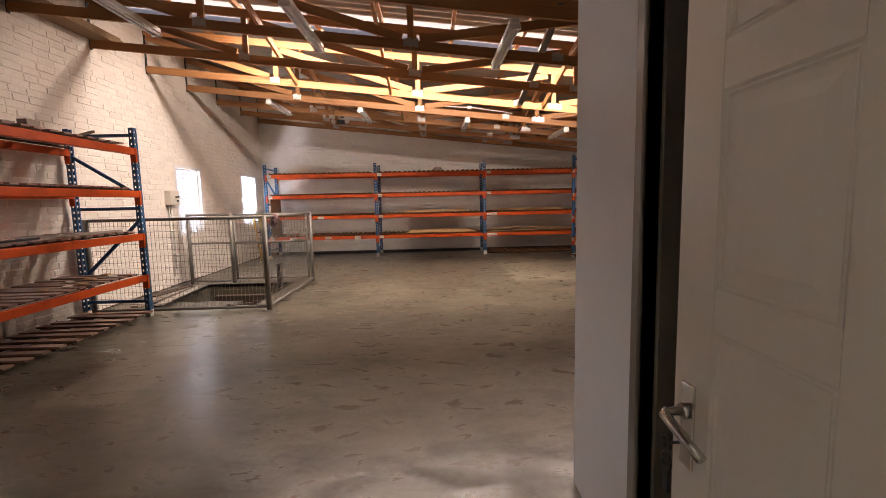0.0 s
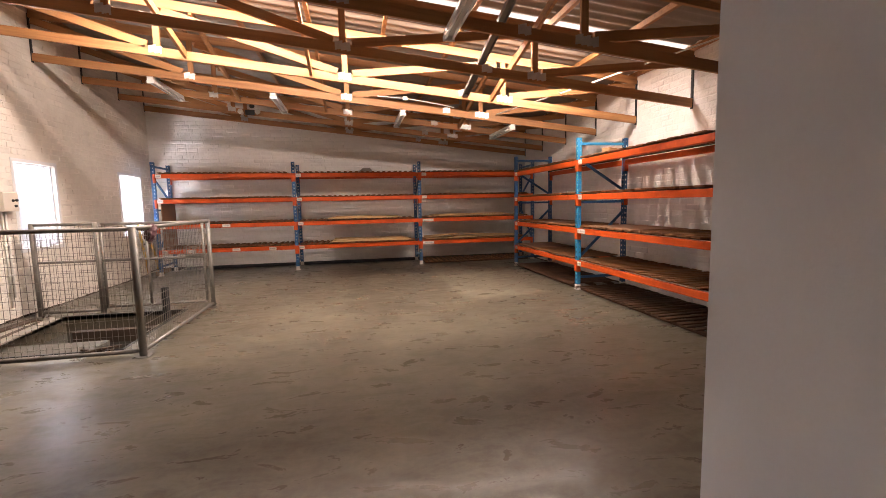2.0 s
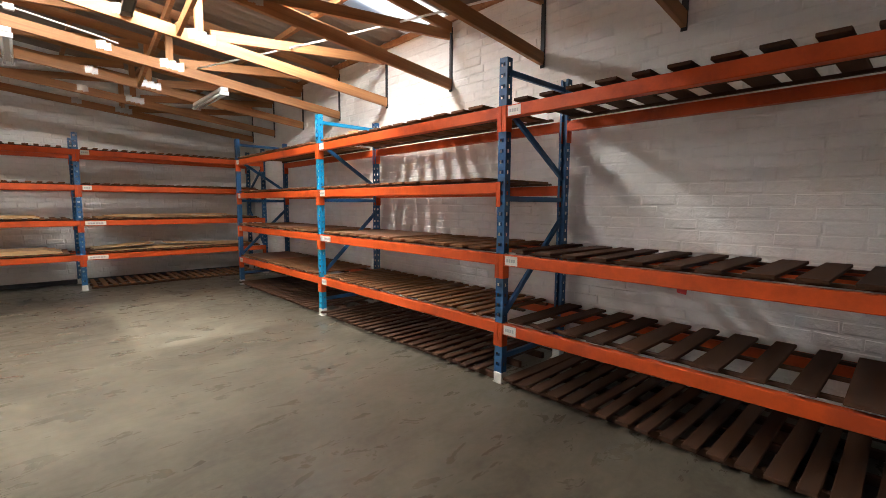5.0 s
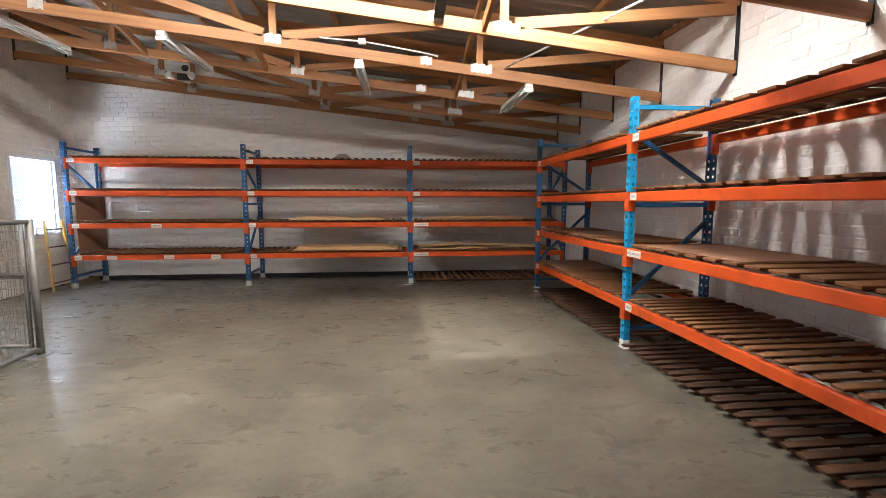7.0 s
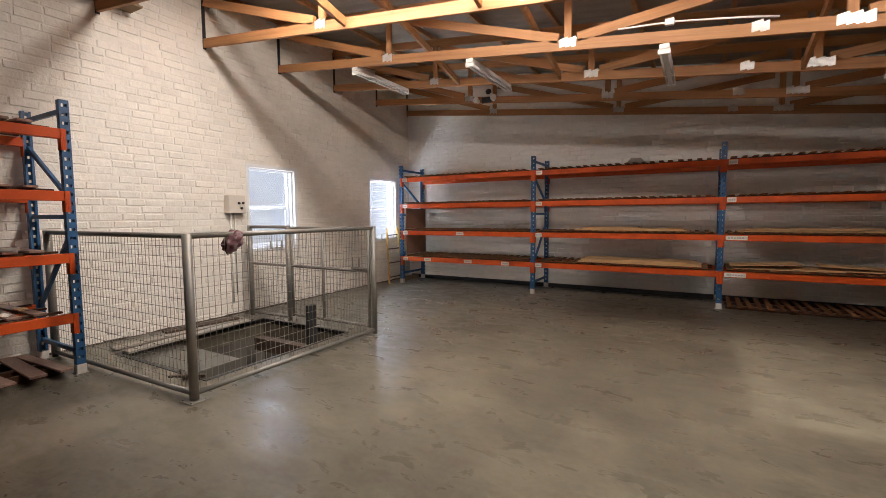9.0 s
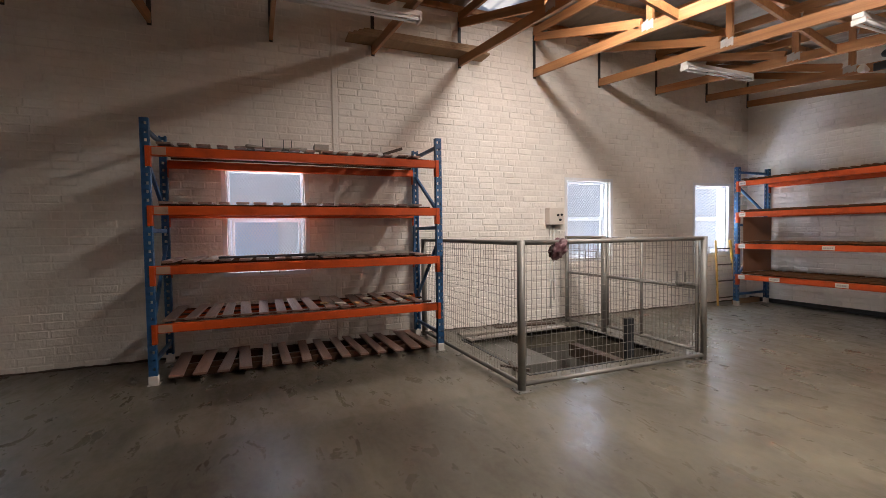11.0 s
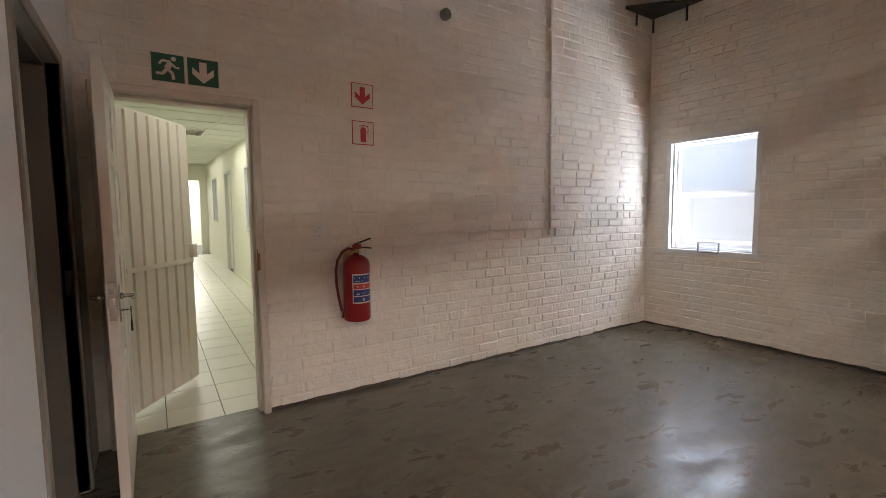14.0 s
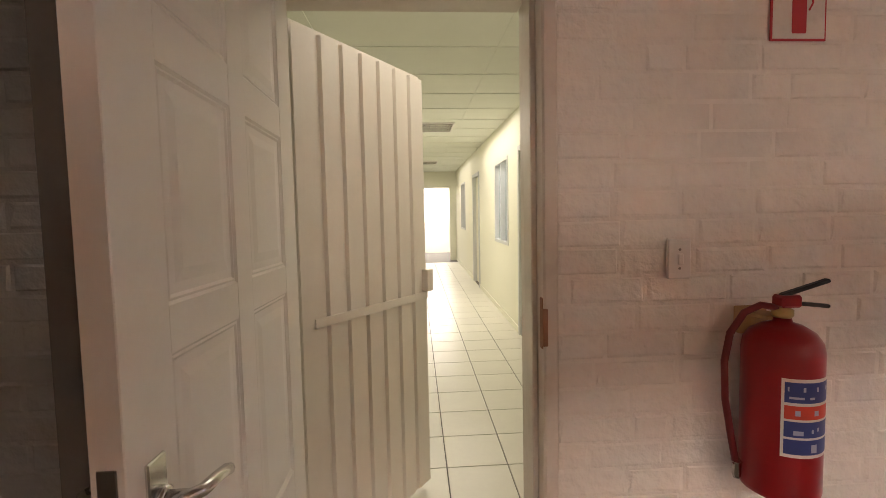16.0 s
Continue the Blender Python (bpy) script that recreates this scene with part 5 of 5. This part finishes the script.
def foot_line(p, q, side, seed):
    """A narrow uneven line of dirt and painted shade in the floor-wall corner."""
    rg = random.Random(seed)
    p, q = Vector(p), Vector(q)
    side = Vector(side)
    n = int((q - p).length / 0.11)
    bm = bmesh.new()
    inner = [bm.verts.new(p.lerp(q, k / n) - side * 0.003 + Vector((0, 0, 0.016 + 0.012 * rg.random()))) for k in range(n + 1)]
    outer = [bm.verts.new(p.lerp(q, k / n) + side * (0.008 + 0.022 * rg.random() ** 2) + Vector((0, 0, 0.0025))) for k in range(n + 1)]
    for k in range(n):
        bm.faces.new((inner[k], inner[k + 1], outer[k + 1], outer[k]))
    solid("trim", bm, M_DIRT_SHADE, "dark dirt and painted shade along the foot of the wall", "dirt line", "structure")


# one dark colour for both the dirt and the corner's shade
M_DIRT_SHADE = material("floor_dirt_and_shade", (0.060, 0.046, 0.034), 0.9, vary=0.4, scale=5, fine=40, bump=0.3)
foot_line((SX0, SY0 + 0.01, 0), (SX0, SY1 - 0.05, 0), (1, 0, 0), 41)
foot_line((SX0 + 0.01, SY0, 0), (DOOR_X0 - 0.05, SY0, 0), (0, 1, 0), 42)
foot_line((SX1, BOX_Y, 0), (SX1, SY1 - 0.05, 0), (-1, 0, 0), 43)

# ---- loose boards and clutter on the racks ----
def boards(name, m, specs, mat, label, group="loose boards on the racks"):
    b = thing(name, m, label, "boards", group)
    for x0, x1, y0, y1, z0, t, a, tilt in specs:
        bm = bmesh.new()
        box(bm, -(x1 - x0) / 2, (x1 - x0) / 2, -(y1 - y0) / 2, (y1 - y0) / 2, 0, t, 0.0015)
        part("board", bm, mat, b, "", pose((x0 + x1) / 2, (y0 + y1) / 2, z0, 0, tilt, a))
    return b


DT = TOPB + 0.041
boards("chipboard_sheets", pose(0, 12.40, 1.05 + DT), [(-0.05, 1.60, 0.06, 0.70, 0.0, 0.018, 0, 0), (0.04, 1.55, 0.08, 0.66, 0.019, 0.016, 0.6, 0), (0.12, 0.95, 0.10, 0.6, 0.036, 0.016, -0.8, 0)], M_BOARD, "pale chipboard sheets stacked on the slats")
boards("chipboard_sheets", pose(0, 12.40, 0.52 + DT), [(0.02, 1.82, 0.05, 0.72, 0.0, 0.020, 0, 0), (0.10, 1.76, 0.06, 0.70, 0.021, 0.020, 0.4, 0), (0.06, 1.66, 0.08, 0.66, 0.042, 0.018, -0.5, 0)], M_BOARD, "pale chipboard sheets stacked on the slats")
boards("hardboard_strips", pose(0, 12.40, 1.05 + DT), [(2.25, 4.10, 0.08, 0.62, 0.0, 0.012, 0, 0), (2.42, 4.3, 0.12, 0.55, 0.013, 0.010, 0.7, 0), (2.35, 3.6, 0.06, 0.5, 0.024, 0.012, -0.8, 0), (2.5, 4.2, 0.14, 0.48, 0.037, 0.01, 0.3, 0)], M_BOARD, "thin boards of mixed length stacked on the slats")
boards("hardboard_strips", pose(0, 12.40, 0.52 + DT), [(2.20, 3.45, 0.08, 0.60, 0.0, 0.012, 2, 0), (2.9, 4.5, 0.10, 0.55, 0.014, 0.012, -1.5, 0), (2.18, 3.0, 0.08, 0.5, 0.060, 0.012, 3, -3.0), (3.2, 4.45, 0.12, 0.5, 0.050, 0.012, -2, 2.0)], M_BOARD, "thin boards thrown loosely on the slats")
for z0, z1 in ((0.52 + DT, 1.0), (1.05 + DT, 1.54)):
    bm = bmesh.new()
    box(bm, -0.006, 0.006, 0.06, 0.80, 0, z1 - z0 - 0.004, 0.001)
    solid("hardboard_sheet", bm, M_HARDBOARD, "brown hardboard panel closing the rack's end", "sheet", m=pose(-3.46, 12.40, z0 + 0.001, 0, 0, 0), group="hardboard panels")
for y0, y1, z in ((10.35, 11.30, 0.44 + DT), (10.55, 11.30, 0.052), (9.55, 10.3, 0.96 + DT), (7.2, 8.3, 0.96 + DT)):
    bm = bmesh.new()
    box(bm, 4.05, 4.80, y0, y1, z + 0.001, z + 0.007, 0.001)
    solid("hardboard_sheet", bm, M_HARDBOARD, "thin brown hardboard sheet lying on the slats", "sheet", group="hardboard sheets")
bm = bmesh.new()
box(bm, -0.09, 0.09, -0.07, 0.07, 0.0, 0.11, 0.004)
box(bm, -0.10, -0.09, -0.07, 0.07, 0.08, 0.112, 0.001)
solid("cardboard_box", bm, M_BOARD, "small pale cardboard box on the top shelf", "box", m=pose(4.42, 8.35, 2.03 + DT + 0.001, 0, 0, 20))
bm = bmesh.new()
for k in range(5):
    box(bm, -0.16 + 0.02 * k, 0.14 - 0.015 * k, -0.10, 0.10, 0.018 * k, 0.018 * k + 0.016, 0.002)
solid("offcut_pile", bm, M_GREYWOOD, "grey pile of thin offcuts on the top shelf", "offcuts", m=pose(0.85, 12.75, 2.12 + DT, 0, 0, 8))
# left rack clutter
LT = LEFT
bm = bmesh.new()
beam(bm, (0.55, 0.10, 0.012), (1.45, 0.16, 0.012), 0.03, 0.022, 0.002)
solid("steel_bar", bm, M_DARK, "dark steel bar lying on the slats", "bar", m=LT @ pose(0, 0, 1.05 + DT))
bm = bmesh.new()
beam(bm, (1.30, 0.22, 0.016), (2.45, 0.05, 0.016), 0.05, 0.028, 0.003)
solid("timber_batten", bm, M_GREYWOOD, "grey timber batten lying on the slats", "batten", m=LT @ pose(0, 0, 1.05 + DT))
jk = thing("timber_offcuts", LT @ pose(1.05, 0.18, 2.12 + DT), "weathered offcuts and a nailed frame on the top shelf", "offcuts")
for x, y, l, w, t, z, a in ((0.0, 0.0, 0.55, 0.10, 0.02, 0.0, 4), (0.15, 0.08, 0.42, 0.06, 0.03, 0.021, -8), (-0.1, 0.12, 0.30, 0.05, 0.04, 0.021, 30)):
    bm = bmesh.new()
    box(bm, -l / 2, l / 2, -w / 2, w / 2, 0, t, 0.003)
    part("offcut", bm, (M_DARKWOOD, M_GREYWOOD)[l < 0.5], jk, "", pose(x, y, z, 0, 0, a))
for x in (-0.08, 0.12, 0.2):
    bm = bmesh.new()
    tube(bm, [(x, 0.05, 0.0), (x + 0.004, 0.05, 0.13)], 0.004, 6)
    part("nail", bm, M_DARK, jk)
jl = thing("timber_lengths", LT @ pose(1.95, 0.20, 2.12 + DT), "grey timber length with a slanting offcut on the top shelf", "timber")
bm = bmesh.new()
beam(bm, (-0.42, 0, 0.012), (0.55, 0.10, 0.012), 0.09, 0.022, 0.002)
part("plank", bm, M_GREYWOOD, jl)
bm = bmesh.new()
box(bm, -0.48, -0.33, -0.05, 0.05, 0.026, 0.09, 0.004)
part("block", bm, M_GREYWOOD, jl)
bm = bmesh.new()
beam(bm, (0.28, 0.05, 0.04), (0.50, 0.05, 0.115), 0.03, 0.03, 0.002)
part("offcut", bm, M_DARKWOOD, jl)
rg = random.Random(9)
for k in range(7):
    bm = bmesh.new()
    bmesh.ops.create_icosphere(bm, subdivisions=2, radius=0.03)
    for v in bm.verts:
        v.co = Vector((v.co.x * 2.2, v.co.y * 1.5, max(v.co.z, -0.012) * 0.45)) * (1 + 0.5 * noise.noise(v.co * 40 + Vector((k, 0, 0))))
    solid("paper_scrap", bm, M_LABEL if k % 2 else M_BOARD, "crumpled paper scrap on the slats", "scrap", m=LT @ pose(1.55 + 0.16 * k, 0.12 + rg.uniform(0, 0.3), 0.52 + DT + 0.009, 0, 0, rg.uniform(0, 180)), group="paper scraps")
bm = bmesh.new()
plate(bm, [(-0.035, -0.05), (0.03, -0.06), (0.04, 0.045), (-0.01, 0.06), (-0.04, 0.03)], 0.003)
solid("red_tag", bm, M_SIGNRED, "torn red sticker on the block wall", "sticker", m=pose(SX1 - 0.001, 4.86, 0.76, 0, 0, -90))

# ---- corridor beyond the exit door ----
CO = pose(0, SY0 - TH + 0.115, 0, -1.35, 0, 0)
CX0, CX1, CY, CH_Z = -0.30, 1.85, -11.2, 2.50
bm = bmesh.new()
cells(bm, [CX0 - 0.12, CX0], [CY, -9.70, -8.80, -7.35, -6.55, -4.95, -4.05, -3.45, -2.65, 0.0], [-0.02, 0.95, 2.05, CH_Z],
      lambda x, y, z: (-7.35 < y < -6.55 and z < 2.05) or ((-4.95 < y < -4.05 or -9.70 < y < -8.80) and 0.95 < z < 2.05) or (-3.45 < y < -2.65 and z < 2.05))
solid("wall_corridor_west", bm, M_CORR, "pale cream corridor wall with windows and doors", "wall", "structure", CO)
bm = bmesh.new()
box(bm, CX1, CX1 + 0.12, CY, 0.0, -0.02, CH_Z)
solid("wall_corridor_east", bm, M_CORR, "pale cream corridor wall", "wall", "structure", CO)
bm = bmesh.new()
cells(bm, [CX0 - 0.12, -0.12, 0.72, CX1 + 0.12], [CY - 0.12, CY], [-0.02, 2.05, CH_Z], lambda x, y, z: -0.12 < x < 0.72 and z < 2.05)
solid("wall_corridor_end", bm, M_CORR, "pale cream end wall with an open doorway", "wall", "structure", CO)
bm = bmesh.new()
box(bm, -1.6, 2.6, CY - 2.6, CY - 2.5, -0.02, CH_Z)
box(bm, -1.6, -1.5, CY - 2.5, CY - 0.12, -0.02, CH_Z)
box(bm, 2.5, 2.6, CY - 2.5, CY - 0.12, -0.02, CH_Z)
solid("wall_far_room", bm, M_CORR, "pale walls of the bright room at the corridor's end", "wall", "structure", CO)
bm = bmesh.new()
box(bm, CX0 - 1.6, CX1 + 1.0, CY - 2.6, -0.004, CH_Z, CH_Z + 0.03)
rows_y = [-0.55 - 0.6 * k for k in range(18)]
for y in rows_y:
    box(bm, CX0, CX1, y - 0.012, y + 0.012, CH_Z - 0.006, CH_Z + 0.001)
for x in (0.24, 1.44):
    box(bm, x - 0.012, x + 0.012, CY, -0.01, CH_Z - 0.004, CH_Z + 0.001)
solid("ceiling_corridor", bm, M_CEIL, "white suspended ceiling boards with metal strips", "ceiling", "structure", CO)
bm = bmesh.new()
box(bm, CX0 - 1.5, CX1 + 0.9, CY - 2.6, 0.0, -0.06, -0.008)
fc = solid("floor_corridor", bm, M_GROUT, "cream ceramic tiled corridor floor", "floor", "structure", CO)
cl = thing("ceiling_light", CO @ pose(0.62, -4.6, CH_Z - 0.006), "recessed corridor light with a metal louvre", "ceiling light")
bm = bmesh.new()
for a, b, c, d in ((-0.3, 0.3, -0.3, -0.28), (-0.3, 0.3, 0.28, 0.3), (-0.3, -0.28, -0.28, 0.28), (0.28, 0.3, -0.28, 0.28)):
    box(bm, a, b, c, d, -0.012, 0.004, 0.002)
part("frame", bm, M_WHITE, cl)
bm = bmesh.new()
for k in range(5):
    box(bm, -0.28, 0.28, -0.22 + 0.11 * k - 0.003, -0.22 + 0.11 * k + 0.003, -0.018, 0.0)
for k in range(7):
    box(bm, -0.24 + 0.08 * k - 0.003, -0.24 + 0.08 * k + 0.003, -0.278, 0.278, -0.016, -0.002)
part("louvre", bm, M_CHROME, cl)
tagged(cl, group="corridor lights")
# assumed second fitting, added to go with the far fill lamp
copy_thing(cl, CO @ pose(0.62, -8.8, CH_Z - 0.006))
bm = bmesh.new()
for y0, y1 in ((CY, -7.4), (-6.5, -3.5), (-2.60, -0.02)):
    box(bm, CX0, CX0 + 0.012, y0, y1, 0, 0.07)
solid("trim", bm, M_CORR, "low cream skirting along the corridor", "skirting", "structure", CO)
for i, (y0, y1) in enumerate(((-7.35, -6.55), (-3.45, -2.65))):
    d = thing("door_%d" % (i + 2), CO @ pose(CX0, y0, 0), "pale grey office door in a steel frame", "door", kind="structure")
    w = y1 - y0
    bm = bmesh.new()
    for a, b, c, e in ((-0.03, 0.03, 0, 2.08), (w - 0.03, w + 0.03, 0, 2.08), (0.03, w - 0.03, 2.02, 2.08)):
        box(bm, -0.125, 0.02, a, b, c, e, 0.003)
    part("jamb", bm, M_PALEGREY, d)
    bm = bmesh.new()
    box(bm, -0.08, -0.045, 0.03, w - 0.03, 0.01, 2.02, 0.002)
    lf = part("leaf", bm, M_CORR, d)
    bm = bmesh.new()
    tube(bm, [(-0.045, w - 0.09, 1.0), (-0.005, w - 0.09, 1.0), (0.0, w - 0.20, 1.0)], 0.009, 8)
    part("door_handle", bm, M_CHROME, lf)
for i, y0 in enumerate((-4.95, -9.70)):
    ow = thing("window_%d" % (i + 5), CO @ pose(CX0, y0, 0.95), "aluminium-framed internal office window", "window", kind="structure")
    bm = bmesh.new()
    for a, b, c, d in ((0, 0.9, 0, 0.04), (0, 0.9, 1.06, 1.10), (0, 0.04, 0.04, 1.06), (0.86, 0.9, 0.04, 1.06), (0.43, 0.47, 0.04, 1.06)):
        box(bm, -0.09, 0.012, a, b, c, d, 0.002)
    part("window_frame", bm, M_PALEGREY, ow)
    for a, b in ((0.04, 0.43), (0.47, 0.86)):
        bm = bmesh.new()
        box(bm, -0.05, -0.044, a, b, 0.04, 1.06)
        part("pane", bm, M_OFFGLASS, ow)
bm = bmesh.new()
box(bm, CX0 - 2.2, CX0 - 2.1, CY, 0.0, 0, CH_Z)
solid("wall_office", bm, M_CORR, "pale office wall behind the corridor", "wall", "structure", CO)
bm = bmesh.new()
tube(bm, [(-0.045, 0.72, 0.85), (-0.005, 0.72, 0.86), (0.005, 0.72, 0.98), (-0.005, 0.72, 1.10), (-0.045, 0.72, 1.11)], 0.012, 10)
part("pull_handle", bm, M_RUBBER, lf, "black pull handle")

# the small dark room behind the grey frame: brick lining comes with the bricks
# ---- bricks, last ----
def brick_corners(hl, hh, dep, rg):
    """Back and front rings of one brick, softened by paint and uneven at the corners."""
    base = [(-hl, 0, -hh), (hl, 0, -hh), (hl, 0, hh), (-hl, 0, hh)]

    def j():
        return 0.004 + rg.uniform(0, 0.020) * rg.random()

    frnt = [(-hl + j(), dep + rg.uniform(-0.0008, 0.0008), -hh + j() * 0.7), (hl - j(), dep + rg.uniform(-0.0008, 0.0008), -hh + j() * 0.7),
            (hl - j(), dep + rg.uniform(-0.0008, 0.0008), hh - j() * 0.7), (-hl + j(), dep + rg.uniform(-0.0008, 0.0008), hh - j() * 0.7)]
    return base, frnt


def brick_field(wall, org, u, nrm, u0, u1, z0, z1, holes, course, length, near, seed, proud=JOINT + 0.0008, top=None, filled=None):
    """Painted bricks on a wall: about 300 that the walk passes nearest as parts, the others joined.
    org + a*u + z is the wall's face; holes in (a0, a1, z0, z1); near(a, z) picks the singled-out stretch."""
    rg = random.Random(seed)
    u, nrm, org = Vector(u), Vector(nrm), Vector(org)
    joint = 0.011
    verts, faces = [], []
    singles = []
    shapes = {}
    k = 0
    z = z0
    while z + 0.02 < z1:
        a = u0 - (length / 2 if k % 2 else 0.0) - rg.uniform(0, 0.02)
        zt = min(z + course - joint, z1)
        length_now = length
        while a < u1:
            runs = [(max(a, u0), min(a + length_now - joint, u1))]
            for h0, h1, g0, g1 in holes:
                if zt > g0 and z < g1:
                    nxt = []
                    for p, q in runs:
                        if q <= h0 or p >= h1:
                            nxt.append((p, q))
                        else:
                            if p < h0:
                                nxt.append((p, h0))
                            if q > h1:
                                nxt.append((h1, q))
                    runs = nxt
            for p, q in runs:
                if q - p < 0.025 or (top and zt > top((p + q) / 2)):
                    continue
                dep = max(0.0010, proud * rg.uniform(0.05, 1.35) * (filled((p + q) / 2) if filled else 1.0))
                jz = rg.uniform(-0.0022, 0.0022)
                hl, hh = (q - p) / 2, (zt - z) / 2
                mid = org + u * ((p + q) / 2) + Vector((0, 0, (z + zt) / 2 + jz))
                full = abs(q - p - (length - joint)) < 1e-6
                base, frnt = brick_corners(hl, hh, dep, rg)
                if full and not (filled and filled((p + q) / 2) < 0.75) and near((p + q) / 2, (z + zt) / 2) and len(singles) < 300:
                    singles.append(mid)
                else:
                    i0 = len(verts)
                    for x, y, w in base + frnt:
                        verts.append(tuple(mid + u * x + nrm * (y - JOINT) + Vector((0, 0, w))))
                    for f in ((4, 5, 6, 7), (0, 1, 5, 4), (1, 2, 6, 5), (2, 3, 7, 6), (3, 0, 4, 7)):
                        faces.append(tuple(i0 + t for t in f))
            a += length_now
            length_now = length if rg.random() < 0.72 else length * rg.choice((0.52, 0.8, 0.9, 1.12))
        z += course
        k += 1
    me = bpy.data.meshes.new("bricks")
    me.from_pydata(verts, [], faces)
    me.materials.append(wall.data.materials[0])
    ob = part("brick_courses", me, None, wall)
    tagged(ob, "painted bricks in running bond", kind="stuff")
    rot = Matrix((u, nrm, Vector((0, 0, 1)))).transposed().to_4x4()
    hl, hh = (length - joint) / 2, (course - joint) / 2
    meshes = []
    for j in range(24):
        base, frnt = brick_corners(hl, hh, max(0.0010, proud * rg.uniform(0.05, 1.35)), rg)
        vs = base + frnt
        mb = bpy.data.meshes.new("brick")
        mb.from_pydata(vs, [], [(4, 5, 6, 7), (0, 1, 5, 4), (1, 2, 6, 5), (2, 3, 7, 6), (3, 0, 4, 7)])
        mb.materials.append(wall.data.materials[0])
        meshes.append(mb)
    for mid in singles:
        part("brick", rg.choice(meshes), None, wall, "", Matrix.Translation(mid - nrm * JOINT) @ rot)


S_HOLES = [(DOOR_X0 - 0.055, DOOR_X1 + 0.055, -0.1, DOOR_Z + 0.055)]
brick_field(wall_south, (0, SY0, 0), (1, 0, 0), (0, 1, 0), SX0 + 0.01, BOX_X, 0.0, 4.6, S_HOLES, 0.085, 0.232,
            lambda a, z: -3.2 < a < -0.9 and 0.3 < z < 2.4, 11, filled=lambda a: min(1.2, max(0.58, 0.55 - 0.30 * a)))
brick_field(wall_south, (0, SY0, 0), (1, 0, 0), (0, 1, 0), BOX_X + 0.12, SX1, 0.0, 2.9, [], 0.085, 0.232, lambda a, z: False, 12)
W_HOLES = [(a - 0.052, b + 0.052, WZ0 - 0.052, WZ1 + 0.052) for a, b in WINDOWS] + [(5.62, 5.70, -0.1, 4.4)]
brick_field(wall_west, (SX0, 0, 0), (0, 1, 0), (1, 0, 0), SY0 + 0.005, SY1, 0.0, 4.6, W_HOLES, 0.085, 0.232,
            lambda a, z: 6.7 < a < 9.0 and 0.6 < z < 3.4, 13, filled=lambda a: 0.75 if a < 5.62 else 1.2)
brick_field(wall_east, (SX1, 0, 0), (0, 1, 0), (-1, 0, 0), BOX_Y, SY1, 0.0, 4.2, [], 0.085, 0.232,
            lambda a, z: 3.6 < a < 8.6 and 1.4 < z < 3.4, 14)
brick_field(wall_north, (0, SY1, 0), (1, 0, 0), (0, -1, 0), SX0 + 0.01, SX1, 0.0, 4.4, [], 0.085, 0.232,
            lambda a, z: -2.0 < a < 3.0 and 2.3 < z < 3.2, 15)

# corridor floor tiles
TS = 0.335
bm = bmesh.new()
box(bm, -TS / 2 + 0.003, TS / 2 - 0.003, -TS / 2 + 0.003, TS / 2 - 0.003, -0.010, 0.0, 0.0015)
ME_TILE = mesh_of("tile", bm, M_TILE)
for j in range(32):
    for i in range(-1, 6):
        x, y = 0.03 + TS * i + TS / 2, 0.065 - TS * j - TS / 2
        if CX0 - 0.05 < x < CX1 and y - TS / 2 > CY - 2.4 and y + TS / 2 < 0.09:
            part("tile", ME_TILE, None, fc, "", pose(x, y, 0.0))
